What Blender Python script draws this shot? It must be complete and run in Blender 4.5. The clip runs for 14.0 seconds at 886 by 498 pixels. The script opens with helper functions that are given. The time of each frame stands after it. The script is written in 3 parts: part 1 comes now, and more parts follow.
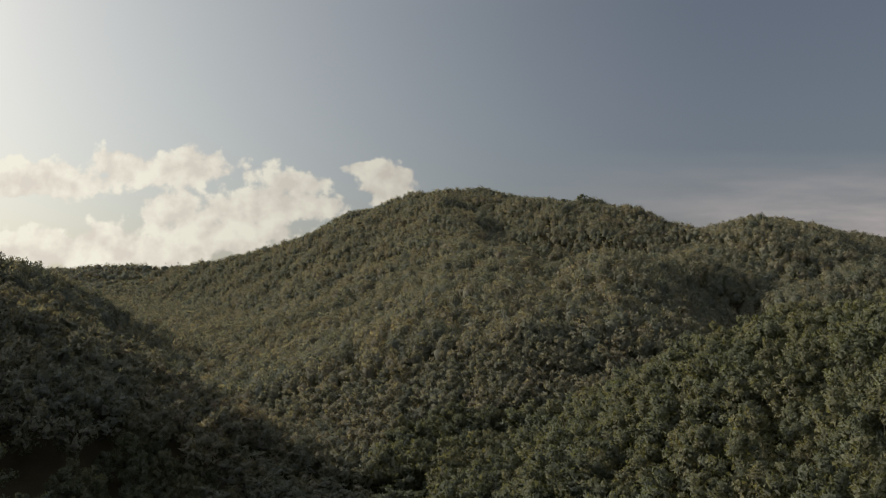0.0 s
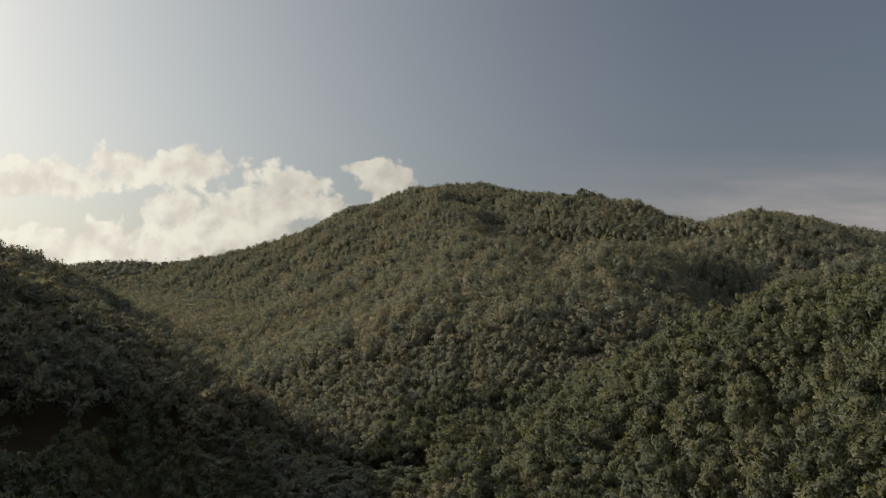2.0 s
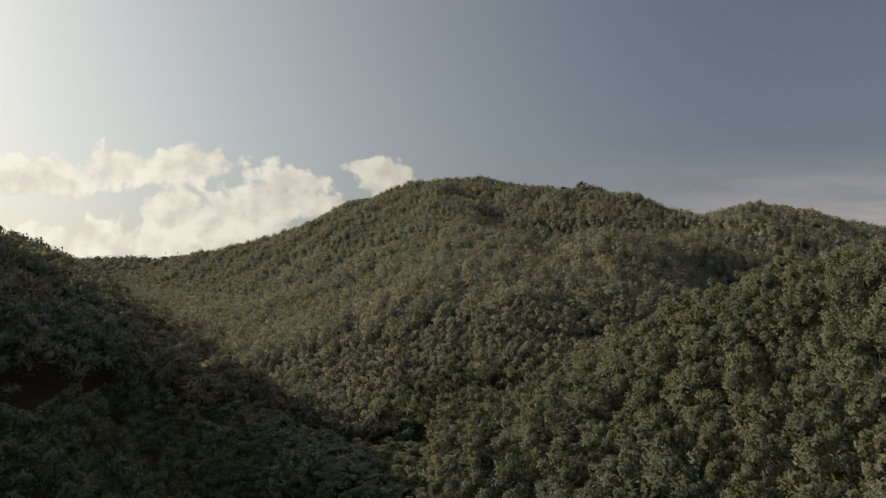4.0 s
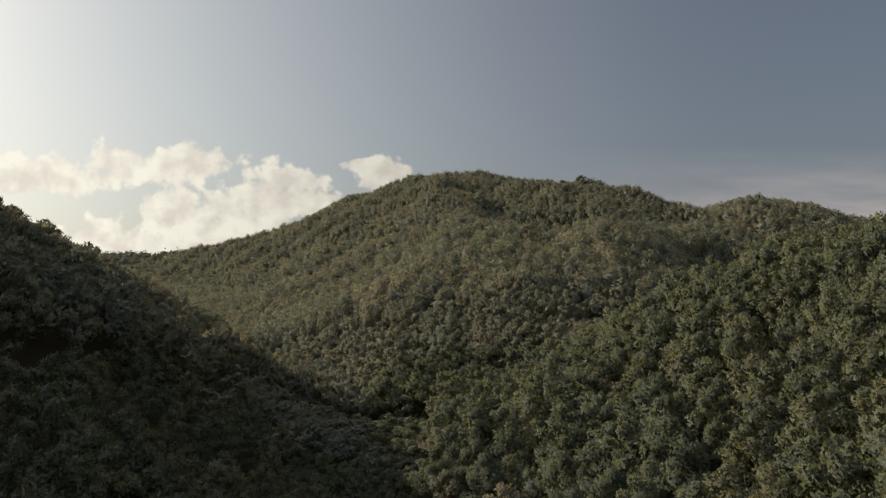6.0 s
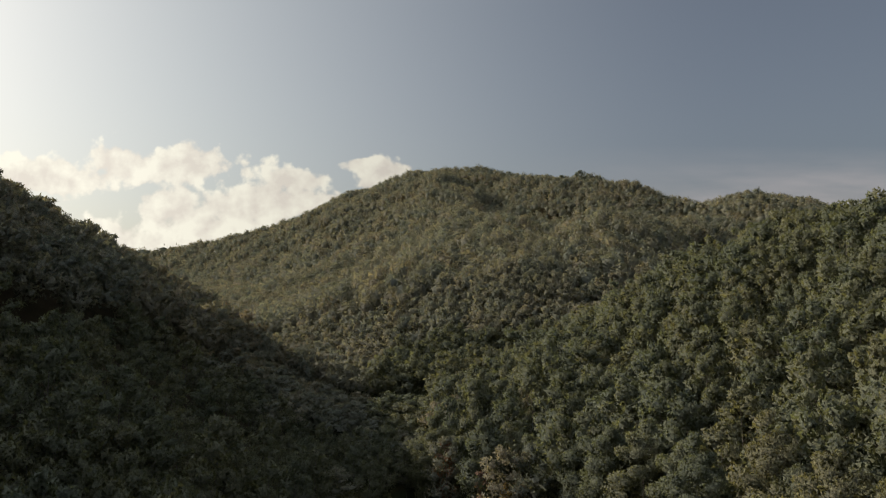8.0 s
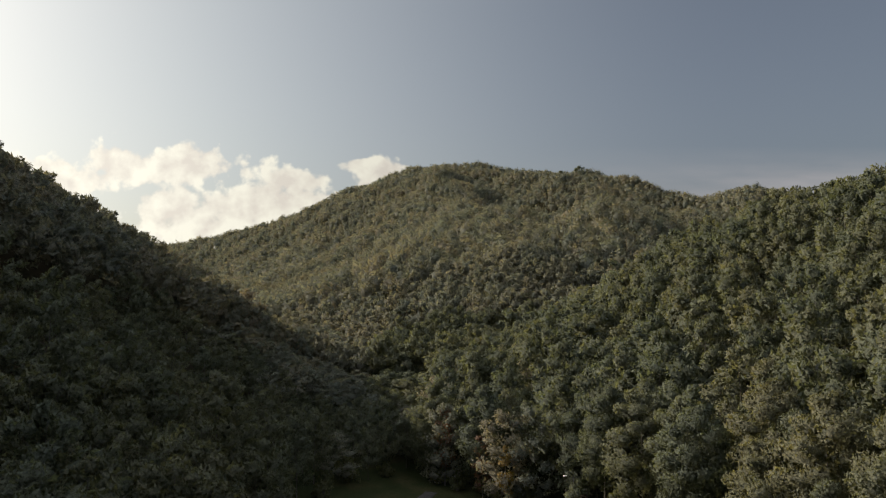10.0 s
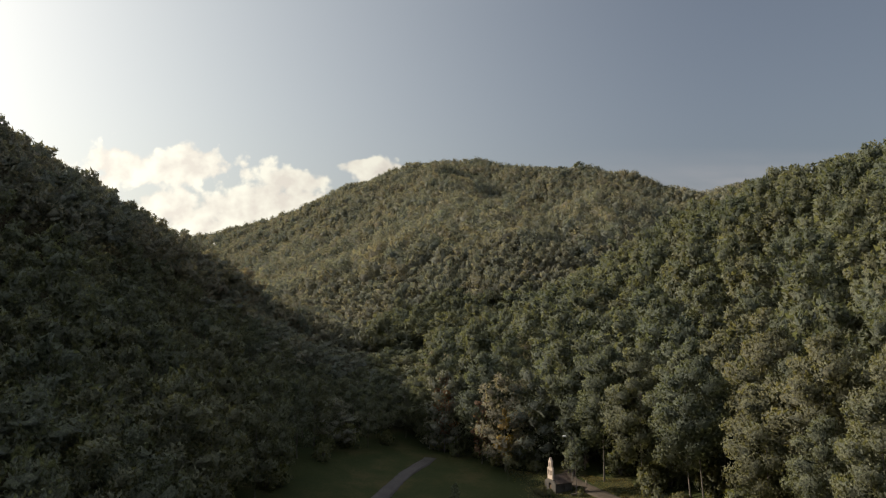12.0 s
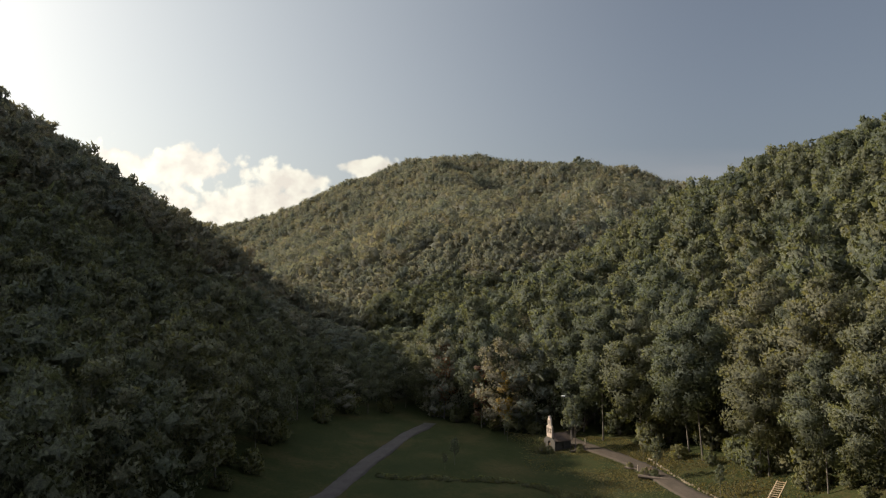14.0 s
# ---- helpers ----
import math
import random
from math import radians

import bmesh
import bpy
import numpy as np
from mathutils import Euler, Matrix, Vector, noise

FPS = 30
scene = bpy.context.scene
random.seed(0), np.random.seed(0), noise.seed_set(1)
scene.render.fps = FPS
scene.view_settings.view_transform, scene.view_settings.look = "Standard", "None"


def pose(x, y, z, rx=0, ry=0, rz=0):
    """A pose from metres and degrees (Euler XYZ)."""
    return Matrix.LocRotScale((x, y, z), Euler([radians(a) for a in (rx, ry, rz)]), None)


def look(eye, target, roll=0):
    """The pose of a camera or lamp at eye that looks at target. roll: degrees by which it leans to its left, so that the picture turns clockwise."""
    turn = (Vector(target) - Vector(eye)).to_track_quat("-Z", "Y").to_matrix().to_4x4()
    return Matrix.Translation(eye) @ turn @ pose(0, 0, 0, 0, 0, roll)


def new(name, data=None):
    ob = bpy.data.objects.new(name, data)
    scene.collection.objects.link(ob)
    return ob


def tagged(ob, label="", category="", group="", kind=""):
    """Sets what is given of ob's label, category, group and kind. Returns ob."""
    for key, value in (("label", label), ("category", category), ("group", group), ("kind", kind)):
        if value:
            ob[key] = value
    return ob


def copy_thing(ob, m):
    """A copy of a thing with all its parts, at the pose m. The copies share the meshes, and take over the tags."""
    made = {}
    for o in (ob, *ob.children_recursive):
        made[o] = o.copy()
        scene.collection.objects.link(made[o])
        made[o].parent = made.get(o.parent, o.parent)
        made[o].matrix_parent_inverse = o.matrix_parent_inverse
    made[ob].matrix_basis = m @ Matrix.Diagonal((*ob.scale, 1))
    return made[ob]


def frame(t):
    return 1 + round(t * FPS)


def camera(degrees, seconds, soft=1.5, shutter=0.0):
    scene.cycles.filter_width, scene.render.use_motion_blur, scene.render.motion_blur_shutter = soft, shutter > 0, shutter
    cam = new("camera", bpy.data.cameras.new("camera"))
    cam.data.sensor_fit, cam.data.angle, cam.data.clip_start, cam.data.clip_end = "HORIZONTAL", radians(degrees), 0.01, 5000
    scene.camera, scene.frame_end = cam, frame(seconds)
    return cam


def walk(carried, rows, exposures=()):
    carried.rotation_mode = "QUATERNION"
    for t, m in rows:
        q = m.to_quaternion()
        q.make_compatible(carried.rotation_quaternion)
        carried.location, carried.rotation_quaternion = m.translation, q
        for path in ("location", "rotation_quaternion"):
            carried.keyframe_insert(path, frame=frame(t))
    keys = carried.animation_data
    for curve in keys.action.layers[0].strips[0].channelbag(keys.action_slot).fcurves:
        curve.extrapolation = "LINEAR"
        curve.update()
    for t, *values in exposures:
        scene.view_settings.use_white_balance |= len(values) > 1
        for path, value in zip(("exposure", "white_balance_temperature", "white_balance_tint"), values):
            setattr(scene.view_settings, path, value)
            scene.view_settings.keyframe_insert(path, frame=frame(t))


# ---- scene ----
# ---- camera: a slow straight descent over the meadow ----
cam = camera(66, 14.0, soft=1.15)
SINK = 3.8                      # metres a second, straight down
LOW = 25.0                      # height above the datum at the end
PATH = [(0.0, 4.84, 0.00), (1.0, 4.81, 0.00), (2.0, 4.78, 0.01), (3.0, 4.72, 0.03), (4.2, 4.66, 0.05),
        (5.5, 4.61, 0.07), (6.5, 4.53, 0.10), (7.5, 4.54, 0.12), (8.0, 4.57, 0.15), (9.2, 4.60, 0.18),
        (10.5, 4.63, 0.20), (11.5, 4.66, 0.22), (12.5, 4.67, 0.23), (14.0, 4.68, 0.25)]
walk(cam, [(t, pose(0, 0, LOW + SINK * (14 - t), 90 + tilt, 0, -turn)) for t, tilt, turn in PATH],
     exposures=[(0.0, 0.80, 6500, 12.5), (3.0, 0.83, 6500, 12.5), (6.5, 0.95, 6500, 12.5), (11.0, 1.17, 6500, 12.5), (14.0, 1.34, 6500, 12.5)])

# ---- world, sun ----
SUN_UP, SUN_LEFT = 29.7, 70.0   # degrees above the horizon, degrees left of the view
up, left = radians(SUN_UP), radians(SUN_LEFT)
sun_way = Vector((-math.cos(up) * math.sin(left), math.cos(up) * math.cos(left), math.sin(up)))


def nodes_of(tree):
    """A short-hand that adds a node, sets its inputs and links."""
    tree.nodes.clear()

    def add(kind, inputs=None, operation="", data_type=""):
        n = tree.nodes.new(kind)
        if operation:
            n.operation = operation
        if data_type:
            n.data_type = data_type
        for k, v in (inputs or {}).items():
            if isinstance(v, bpy.types.NodeSocket):
                tree.links.new(v, n.inputs[k])
            else:
                n.inputs[k].default_value = v
        return n
    return add


def ramp(add, fac, stops):
    n = add("ShaderNodeValToRGB", {"Fac": fac})
    e = n.color_ramp.elements
    while len(e) < len(stops):
        e.new(0.5)
    for s, (p, c) in zip(e, stops):
        s.position, s.color = p, (*c, 1) if len(c) == 3 else c
    return n.outputs["Color"]


def math_node(add, op, a, b=0.0, clamp=False):
    n = add("ShaderNodeMath", {0: a, 1: b}, operation=op)
    n.use_clamp = clamp
    return n.outputs[0]


SKY, CLOUD, SKY_FILL = 0.047, 11.0, 6.2
HEAPS = [  # cumulus ahead: centre and half widths, to the right and upward
    (-0.410, 0.201, 0.141, 0.033), (-0.565, 0.186, 0.108, 0.030), (-0.644, 0.182, 0.050, 0.036), (-0.400, 0.140, 0.058, 0.041),
    (-0.287, 0.143, 0.091, 0.038), (-0.208, 0.148, 0.079, 0.028), (-0.211, 0.183, 0.051, 0.017), (-0.079, 0.180, 0.055, 0.033),
    (-0.108, 0.204, 0.046, 0.012), (-0.320, 0.104, 0.141, 0.037), (-0.527, 0.083, 0.249, 0.037)]


def make_world():
    w = bpy.data.worlds.new("sky")
    w.use_nodes = True
    scene.world = w
    add = nodes_of(w.node_tree)
    sky = add("ShaderNodeTexSky")
    sky.sky_type, sky.sun_disc, sky.sun_elevation, sky.sun_rotation = "NISHITA", False, up, -left
    sky.altitude, sky.air_density, sky.dust_density, sky.ozone_density = 300.0, 1.0, 5.2, 1.0
    pale = add("ShaderNodeHueSaturation", {"Saturation": 0.72, "Value": 0.85, "Color": sky.outputs[0]})
    pale = add("ShaderNodeVectorMath", {0: pale.outputs[0], 1: (1.0, 1.01, 0.98)}, operation="MULTIPLY")
    way = add("ShaderNodeTexCoord").outputs["Generated"]
    apart = add("ShaderNodeSeparateXYZ", {0: way})
    # thin bright haze that scatters the sunlight forward
    flat = add("ShaderNodeVectorMath", {0: way, 1: (-math.sin(left), math.cos(left), 0.0)}, operation="DOT_PRODUCT")
    glare = add("ShaderNodeMapRange", {0: flat.outputs["Value"], 1: -0.09, 2: 0.72, 3: 0.0, 4: 1.0})
    glare.clamp = False
    glare = math_node(add, "MINIMUM", math_node(add, "MAXIMUM", glare.outputs[0], 0.0), 1.06)
    glare = math_node(add, "POWER", glare, 1.8)
    glare = add("ShaderNodeVectorMath", {0: (2.44, 2.55, 2.05), 3: glare}, operation="SCALE")
    pale = add("ShaderNodeVectorMath", {0: pale.outputs[0], 1: glare.outputs[0]}, operation="ADD")
    # bright veil added above the view, there to lift the shaded slopes
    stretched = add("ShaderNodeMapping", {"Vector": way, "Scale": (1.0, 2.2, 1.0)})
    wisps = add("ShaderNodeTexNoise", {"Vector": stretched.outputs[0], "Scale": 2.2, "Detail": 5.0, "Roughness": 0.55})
    high = add("ShaderNodeMapRange", {0: apart.outputs["Z"], 1: 0.40, 2: 0.80, 3: 0.0, 4: SKY_FILL})
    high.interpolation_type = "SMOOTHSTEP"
    sky_fill = math_node(add, "MULTIPLY", high.outputs[0], math_node(add, "ADD", wisps.outputs["Fac"], 0.5))
    sky_fill = add("ShaderNodeVectorMath", {0: (0.96, 0.98, 1.06), 3: sky_fill}, operation="SCALE")
    pale = add("ShaderNodeVectorMath", {0: pale.outputs[0], 1: sky_fill.outputs[0]}, operation="ADD")
    # the sky ahead on a plane: u to the right, v upward
    ahead = math_node(add, "MAXIMUM", apart.outputs["Y"], 0.05)
    u = math_node(add, "DIVIDE", apart.outputs["X"], ahead)
    v = math_node(add, "DIVIDE", apart.outputs["Z"], ahead)
    plane = add("ShaderNodeCombineXYZ", {0: u, 1: v}).outputs[0]
    puff = add("ShaderNodeTexNoise", {"Vector": plane, "Scale": 17.0, "Detail": 9.0, "Roughness": 0.52})
    knob = add("ShaderNodeTexVoronoi", {"Vector": plane, "Scale": 42.0, "Detail": 2.0})
    knob.feature = "SMOOTH_F1"
    knob.inputs["Smoothness"].default_value = 0.7
    knob = math_node(add, "MULTIPLY", math_node(add, "SUBTRACT", 0.42, knob.outputs["Distance"]), 0.55)
    wave = math_node(add, "MULTIPLY", math_node(add, "SUBTRACT", puff.outputs["Fac"], 0.5), 2.6)
    wave = math_node(add, "ADD", wave, knob)

    def bank():
        """Nearness to the heart of the cloud bank: 1 in the middle of a heap, 0 at its rim."""
        best = None
        for cu, cv, ru, rv in HEAPS:
            off = add("ShaderNodeVectorMath", {0: plane, 1: (cu, cv, 0)}, operation="SUBTRACT").outputs[0]
            off = add("ShaderNodeVectorMath", {0: off, 1: (1 / ru, 1 / rv, 0)}, operation="MULTIPLY").outputs[0]
            near = math_node(add, "SUBTRACT", 1.0, add("ShaderNodeVectorMath", {0: off}, operation="LENGTH").outputs["Value"])
            if best is None:
                best = near
            else:
                blend = add("ShaderNodeMath", {0: best, 1: near, 2: 0.35}, operation="SMOOTH_MAX")
                best = blend.outputs[0]
        return best
    heart = bank()
    d = math_node(add, "ADD", heart, wave)
    cover = add("ShaderNodeMapRange", {0: d, 1: -0.26, 2: 0.08, 3: 0.0, 4: 0.95})
    cover.interpolation_type = "SMOOTHSTEP"
    # each billow is bright on its sunward upper side and grey below
    shifted = add("ShaderNodeVectorMath", {0: plane, 1: (-0.010, 0.020, 0.0)}, operation="ADD")
    above = add("ShaderNodeTexNoise", {"Vector": shifted.outputs[0], "Scale": 17.0, "Detail": 9.0, "Roughness": 0.52})
    side = math_node(add, "SUBTRACT", puff.outputs["Fac"], above.outputs["Fac"])
    side = math_node(add, "ADD", math_node(add, "MULTIPLY", side, 2.6), math_node(add, "MULTIPLY", knob, 0.7))
    side = math_node(add, "ADD", side, 0.60, True)
    shade = ramp(add, side, [(0.1, (0.78, 0.73, 0.63)), (0.75, (0.98, 0.955, 0.80))])
    bright = add("ShaderNodeMapRange", {0: u, 1: 0.05, 2: -0.5, 3: CLOUD * 0.66, 4: CLOUD})
    lit = add("ShaderNodeVectorMath", {0: shade, 3: bright.outputs[0]}, operation="SCALE").outputs[0]
    # a thin rosy sheet low on the other side
    flat_way = add("ShaderNodeMapping", {"Vector": plane, "Rotation": (0, 0, -0.12), "Scale": (2.2, 11.0, 1.0)})
    sheet = add("ShaderNodeTexNoise", {"Vector": flat_way.outputs[0], "Scale": 3.0, "Detail": 6.0, "Roughness": 0.55})
    low = ramp(add, v, [(0.06, (1.0,) * 3), (0.13, (0.85,) * 3), (0.235, (0.0,) * 3)])
    over = add("ShaderNodeMapRange", {0: u, 1: 0.08, 2: 0.55, 3: 0.0, 4: 1.0})
    thin = math_node(add, "ADD", math_node(add, "MULTIPLY", math_node(add, "SUBTRACT", sheet.outputs["Fac"], 0.5), 1.8), 0.72, True)
    thin = math_node(add, "MULTIPLY", math_node(add, "MULTIPLY", thin, low), over.outputs[0])
    thin = math_node(add, "MULTIPLY", thin, 0.95, True)
    rosy = add("ShaderNodeMix", {0: thin}, data_type="RGBA")
    w.node_tree.links.new(pale.outputs[0], rosy.inputs[6])
    rosy.inputs[7].default_value = (5.2, 4.75, 4.6, 1)
    glow = add("ShaderNodeMix", {0: cover.outputs[0]}, data_type="RGBA")
    w.node_tree.links.new(rosy.outputs[2], glow.inputs[6])
    w.node_tree.links.new(lit, glow.inputs[7])
    out = glow.outputs[2]
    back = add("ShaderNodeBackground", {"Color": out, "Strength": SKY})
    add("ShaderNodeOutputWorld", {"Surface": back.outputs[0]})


make_world()
sun = new("sun", bpy.data.lights.new("sun", "SUN"))
sun.data.energy, sun.data.angle, sun.data.color = 3.3, radians(0.53), (1.0, 0.86, 0.67)
sun.matrix_world = look(sun_way * 900, (0, 0, 0))


# ---- materials ----
def material(name):
    m = bpy.data.materials.new(name)
    m.use_nodes = True
    return m, nodes_of(m.node_tree)


def leaf_material(name, stops, through_part=0.40):
    """Foliage: hue by tree, by leaf and by drifts over the hillside."""
    m, add = material(name)
    geo = add("ShaderNodeNewGeometry")
    info = add("ShaderNodeObjectInfo")
    tint = add("ShaderNodeAttribute")
    tint.attribute_name = "tint"
    tree = math_node(add, "FRACT", math_node(add, "ADD", info.outputs["Random"], tint.outputs["Fac"]))
    drift = add("ShaderNodeTexNoise", {"Vector": geo.outputs["Position"], "Scale": 0.012, "Detail": 3.0})
    a = math_node(add, "MULTIPLY", tree, 0.40)
    b = math_node(add, "MULTIPLY", geo.outputs["Random Per Island"], 0.15)
    c = math_node(add, "MULTIPLY", math_node(add, "SUBTRACT", drift.outputs["Fac"], 0.5), 0.45)
    fac = math_node(add, "ADD", math_node(add, "ADD", a, b), math_node(add, "ADD", c, 0.22), True)
    col = ramp(add, fac, stops)
    # sprays and single leaves: light and dark grain at two sizes, and their relief
    spray = add("ShaderNodeTexNoise", {"Vector": geo.outputs["Position"], "Scale": 0.85, "Detail": 2.0, "Roughness": 0.6})
    grain = add("ShaderNodeTexNoise", {"Vector": geo.outputs["Position"], "Scale": 3.4, "Detail": 2.0, "Roughness": 0.7})
    speck = add("ShaderNodeMapRange", {0: grain.outputs["Fac"], 1: 0.34, 2: 0.66, 3: 0.60, 4: 1.40})
    col = add("ShaderNodeVectorMath", {0: col, 3: speck.outputs[0]}, operation="SCALE").outputs[0]
    relief = math_node(add, "ADD", math_node(add, "MULTIPLY", spray.outputs["Fac"], 2.2), grain.outputs["Fac"])
    bump = add("ShaderNodeBump", {"Strength": 0.55, "Distance": 0.5, "Height": relief})
    dif = add("ShaderNodeBsdfDiffuse", {"Color": col, "Roughness": 0.6, "Normal": bump.outputs[0]})
    warm = add("ShaderNodeHueSaturation", {"Saturation": 1.25, "Value": 1.25, "Color": col})
    tra = add("ShaderNodeBsdfTranslucent", {"Color": warm.outputs[0]})
    mix = add("ShaderNodeMixShader", {0: through_part, 1: dif.outputs[0], 2: tra.outputs[0]})
    glo = add("ShaderNodeBsdfGlossy", {"Color": (0.70, 0.82, 1.0, 1), "Roughness": 0.8})
    top = add("ShaderNodeMixShader", {0: 0.022, 1: mix.outputs[0], 2: glo.outputs[0]})
    add("ShaderNodeOutputMaterial", {"Surface": top.outputs[0]})
    return m


GREENS = [(0.0, (0.070, 0.083, 0.047)), (0.30, (0.089, 0.100, 0.053)), (0.55, (0.109, 0.114, 0.056)),
          (0.80, (0.130, 0.124, 0.057)), (1.0, (0.158, 0.118, 0.060))]
leaf_mat = leaf_material("beech_leaves", GREENS)
# turning leaf browns, lightened in the colour for haze and dim slopes
LIGHTENED_BROWNS = [(0.0, (0.092, 0.110, 0.082)), (0.30, (0.128, 0.137, 0.092)), (0.55, (0.160, 0.155, 0.096)),
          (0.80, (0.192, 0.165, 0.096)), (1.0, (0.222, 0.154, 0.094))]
lightened_autumn_mat = leaf_material("lightened_turning_leaves", LIGHTENED_BROWNS)


def rough_material(name, stops, scale, bump=0.3, fine=12.0, rough=0.9):
    """A matt surface: two scales of noise drive colour and relief."""
    m, add = material(name)
    at = add("ShaderNodeNewGeometry").outputs["Position"]
    big = add("ShaderNodeTexNoise", {"Vector": at, "Scale": scale, "Detail": 5.0, "Roughness": 0.6})
    small = add("ShaderNodeTexNoise", {"Vector": at, "Scale": scale * fine, "Detail": 6.0, "Roughness": 0.65})
    f = math_node(add, "ADD", math_node(add, "MULTIPLY", big.outputs["Fac"], 0.6),
                  math_node(add, "MULTIPLY", small.outputs["Fac"], 0.4), True)
    col = ramp(add, f, stops)
    b = add("ShaderNodeBump", {"Strength": bump, "Distance": 0.2, "Height": small.outputs["Fac"]})
    p = add("ShaderNodeBsdfPrincipled", {"Base Color": col, "Roughness": rough, "Specular IOR Level": 0.25, "Normal": b.outputs[0]})
    add("ShaderNodeOutputMaterial", {"Surface": p.outputs[0]})
    return m


bark_mat = rough_material("grey_bark", [(0.3, (0.07, 0.063, 0.053)), (0.7, (0.17, 0.155, 0.135))], 0.8)


# ---- the lie of the land ----
HILLS = [  # crest points (x, y, height), fall of the flanks, roundness of the crest
    ([(-255, -41, 127), (-230, 155, 118), (-207, 170, 99), (-142, 230, 54), (-104, 322, -21)], 0.67, 25),
    ([(-420, 400, 132), (-380, 420, 122), (-303, 466, 82), (-283, 500, 52), (-250, 530, 38), (-205, 545, 8)], 0.55, 20),
    ([(230, -40, 115), (225, 31, 98), (185, 151, 71), (124, 237, 52), (37, 325, -8)], 0.64, 31),
    ([(250, 520, 46), (294, 558, 74), (377, 589, 88), (480, 650, 96)], 0.52, 14),
    ([(4, 296, 3), (40, 350, 43), (76, 400, 57), (114, 480, 80), (130, 535, 94), (178, 600, 98), (225, 660, 102), (320, 800, 130)], 0.52, 20),
    ([(130, 535, 90), (178, 522, 74)], 0.60, 12),
    ([(0, 410, 47), (38, 450, 66), (50, 549, 86), (25, 771, 129), (-6, 1137, 255)], 0.45, 30),
    ([(-574, 1343, 119), (-337, 1223, 146), (-303, 1224, 151), (-227, 1228, 179), (-166, 1230, 199), (-100, 1233, 237), (56, 1175, 254), (211, 992, 207), (359, 832, 141), (441, 954, 179), (659, 1241, 196), (983, 1133, 144)], 0.67, 75),
    ([(-1100, 1901, 148), (-782, 1697, 150)], 0.41, 85),
]


RAVINE = 27.0


def valley(x, y):
    u = y - 185
    return -2.5 + 0.075 * (np.sqrt(u * u + 1600) + u) / 2


def ground_at(x, y):
    """Height of the soil: the valley floor and the hills, blended softly."""
    x, y = np.asarray(x, float), np.asarray(y, float)
    heights = [valley(x, y)]
    for crest, fall, r in HILLS:
        for (x0, y0, h0), (x1, y1, h1) in zip(crest[:-1], crest[1:]):
            dx, dy = x1 - x0, y1 - y0
            t = np.clip(((x - x0) * dx + (y - y0) * dy) / (dx * dx + dy * dy), 0, 1)
            d2 = (x - x0 - t * dx) ** 2 + (y - y0 - t * dy) ** 2
            heights.append(h0 + (h1 - h0) * t - fall * (np.sqrt(d2 + r * r) - r))
    top = np.max(heights, axis=0)
    soft = 5.0
    land = top + soft * np.log(sum(np.exp((h - top) / soft) for h in heights))
    # gullies and shoulders on the wooded slopes, none on the valley floor
    rolls = (np.sin(x / 21 + 1.7 * np.sin(y / 63)) * np.sin(y / 34 + 0.8 * np.sin(x / 47))
             + 0.6 * np.sin(x / 11.5 + y / 19) * np.sin(y / 15.5 - x / 40))
    depth = np.interp(y, [290, 420, 900], [0.0, 4.2, 5.2]) * np.clip((land - valley(x, y) - 6) / 20, 0, 1)
    # the ravine on the shaded side of the spur
    t = np.clip(((x - 196) * 44 + (y - 420) * 150) / (44 ** 2 + 150 ** 2), 0, 1)
    away = np.hypot(x - 196 - 44 * t, y - 420 - 150 * t)
    return land + depth * rolls - RAVINE * np.exp(-(away / 34) ** 2)


def height(x, y):
    return float(ground_at(x, y))


def meadow_left(y):
    return np.interp(y, [60, 90, 125, 150, 160, 168], [-30, -28, -27, -23, -15, -7])


def meadow_right(y):
    return np.interp(y, [60, 90, 98, 106, 114, 122, 130, 138, 143, 150, 157, 168], [45.5, 45.5, 44.5, 42, 38.5, 34, 31.5, 24, 14, 7, 1, -7])


def in_meadow(x, y):
    return (y < 168) & (x > meadow_left(y)) & (x < meadow_right(y))


def mesh_object(name, verts, tris, mat, tint=None, smooth=False, normals=None):
    me = bpy.data.meshes.new(name)
    verts, tris = np.asarray(verts, np.float32), np.asarray(tris, np.int32)
    me.vertices.add(len(verts))
    me.vertices.foreach_set("co", verts.ravel())
    me.loops.add(tris.size)
    me.loops.foreach_set("vertex_index", tris.ravel())
    me.polygons.add(len(tris))
    me.polygons.foreach_set("loop_start", np.arange(len(tris), dtype=np.int32) * tris.shape[1])
    me.polygons.foreach_set("use_smooth", np.full(len(tris), smooth))
    if tint is not None:
        me.attributes.new("tint", "FLOAT", "POINT").data.foreach_set("value", np.asarray(tint, np.float32))
    me.materials.append(mat)
    me.update(calc_edges=True)
    if normals is not None:
        me.normals_split_custom_set_from_vertices(np.asarray(normals, np.float32))
    return new(name, me)


def part(name, bm, mat, parent, label=""):
    me = bpy.data.meshes.new(name)
    bm.to_mesh(me)
    bm.free()
    me.materials.append(mat)
    ob = new(name, me)
    ob.parent = parent
    return tagged(ob, label)


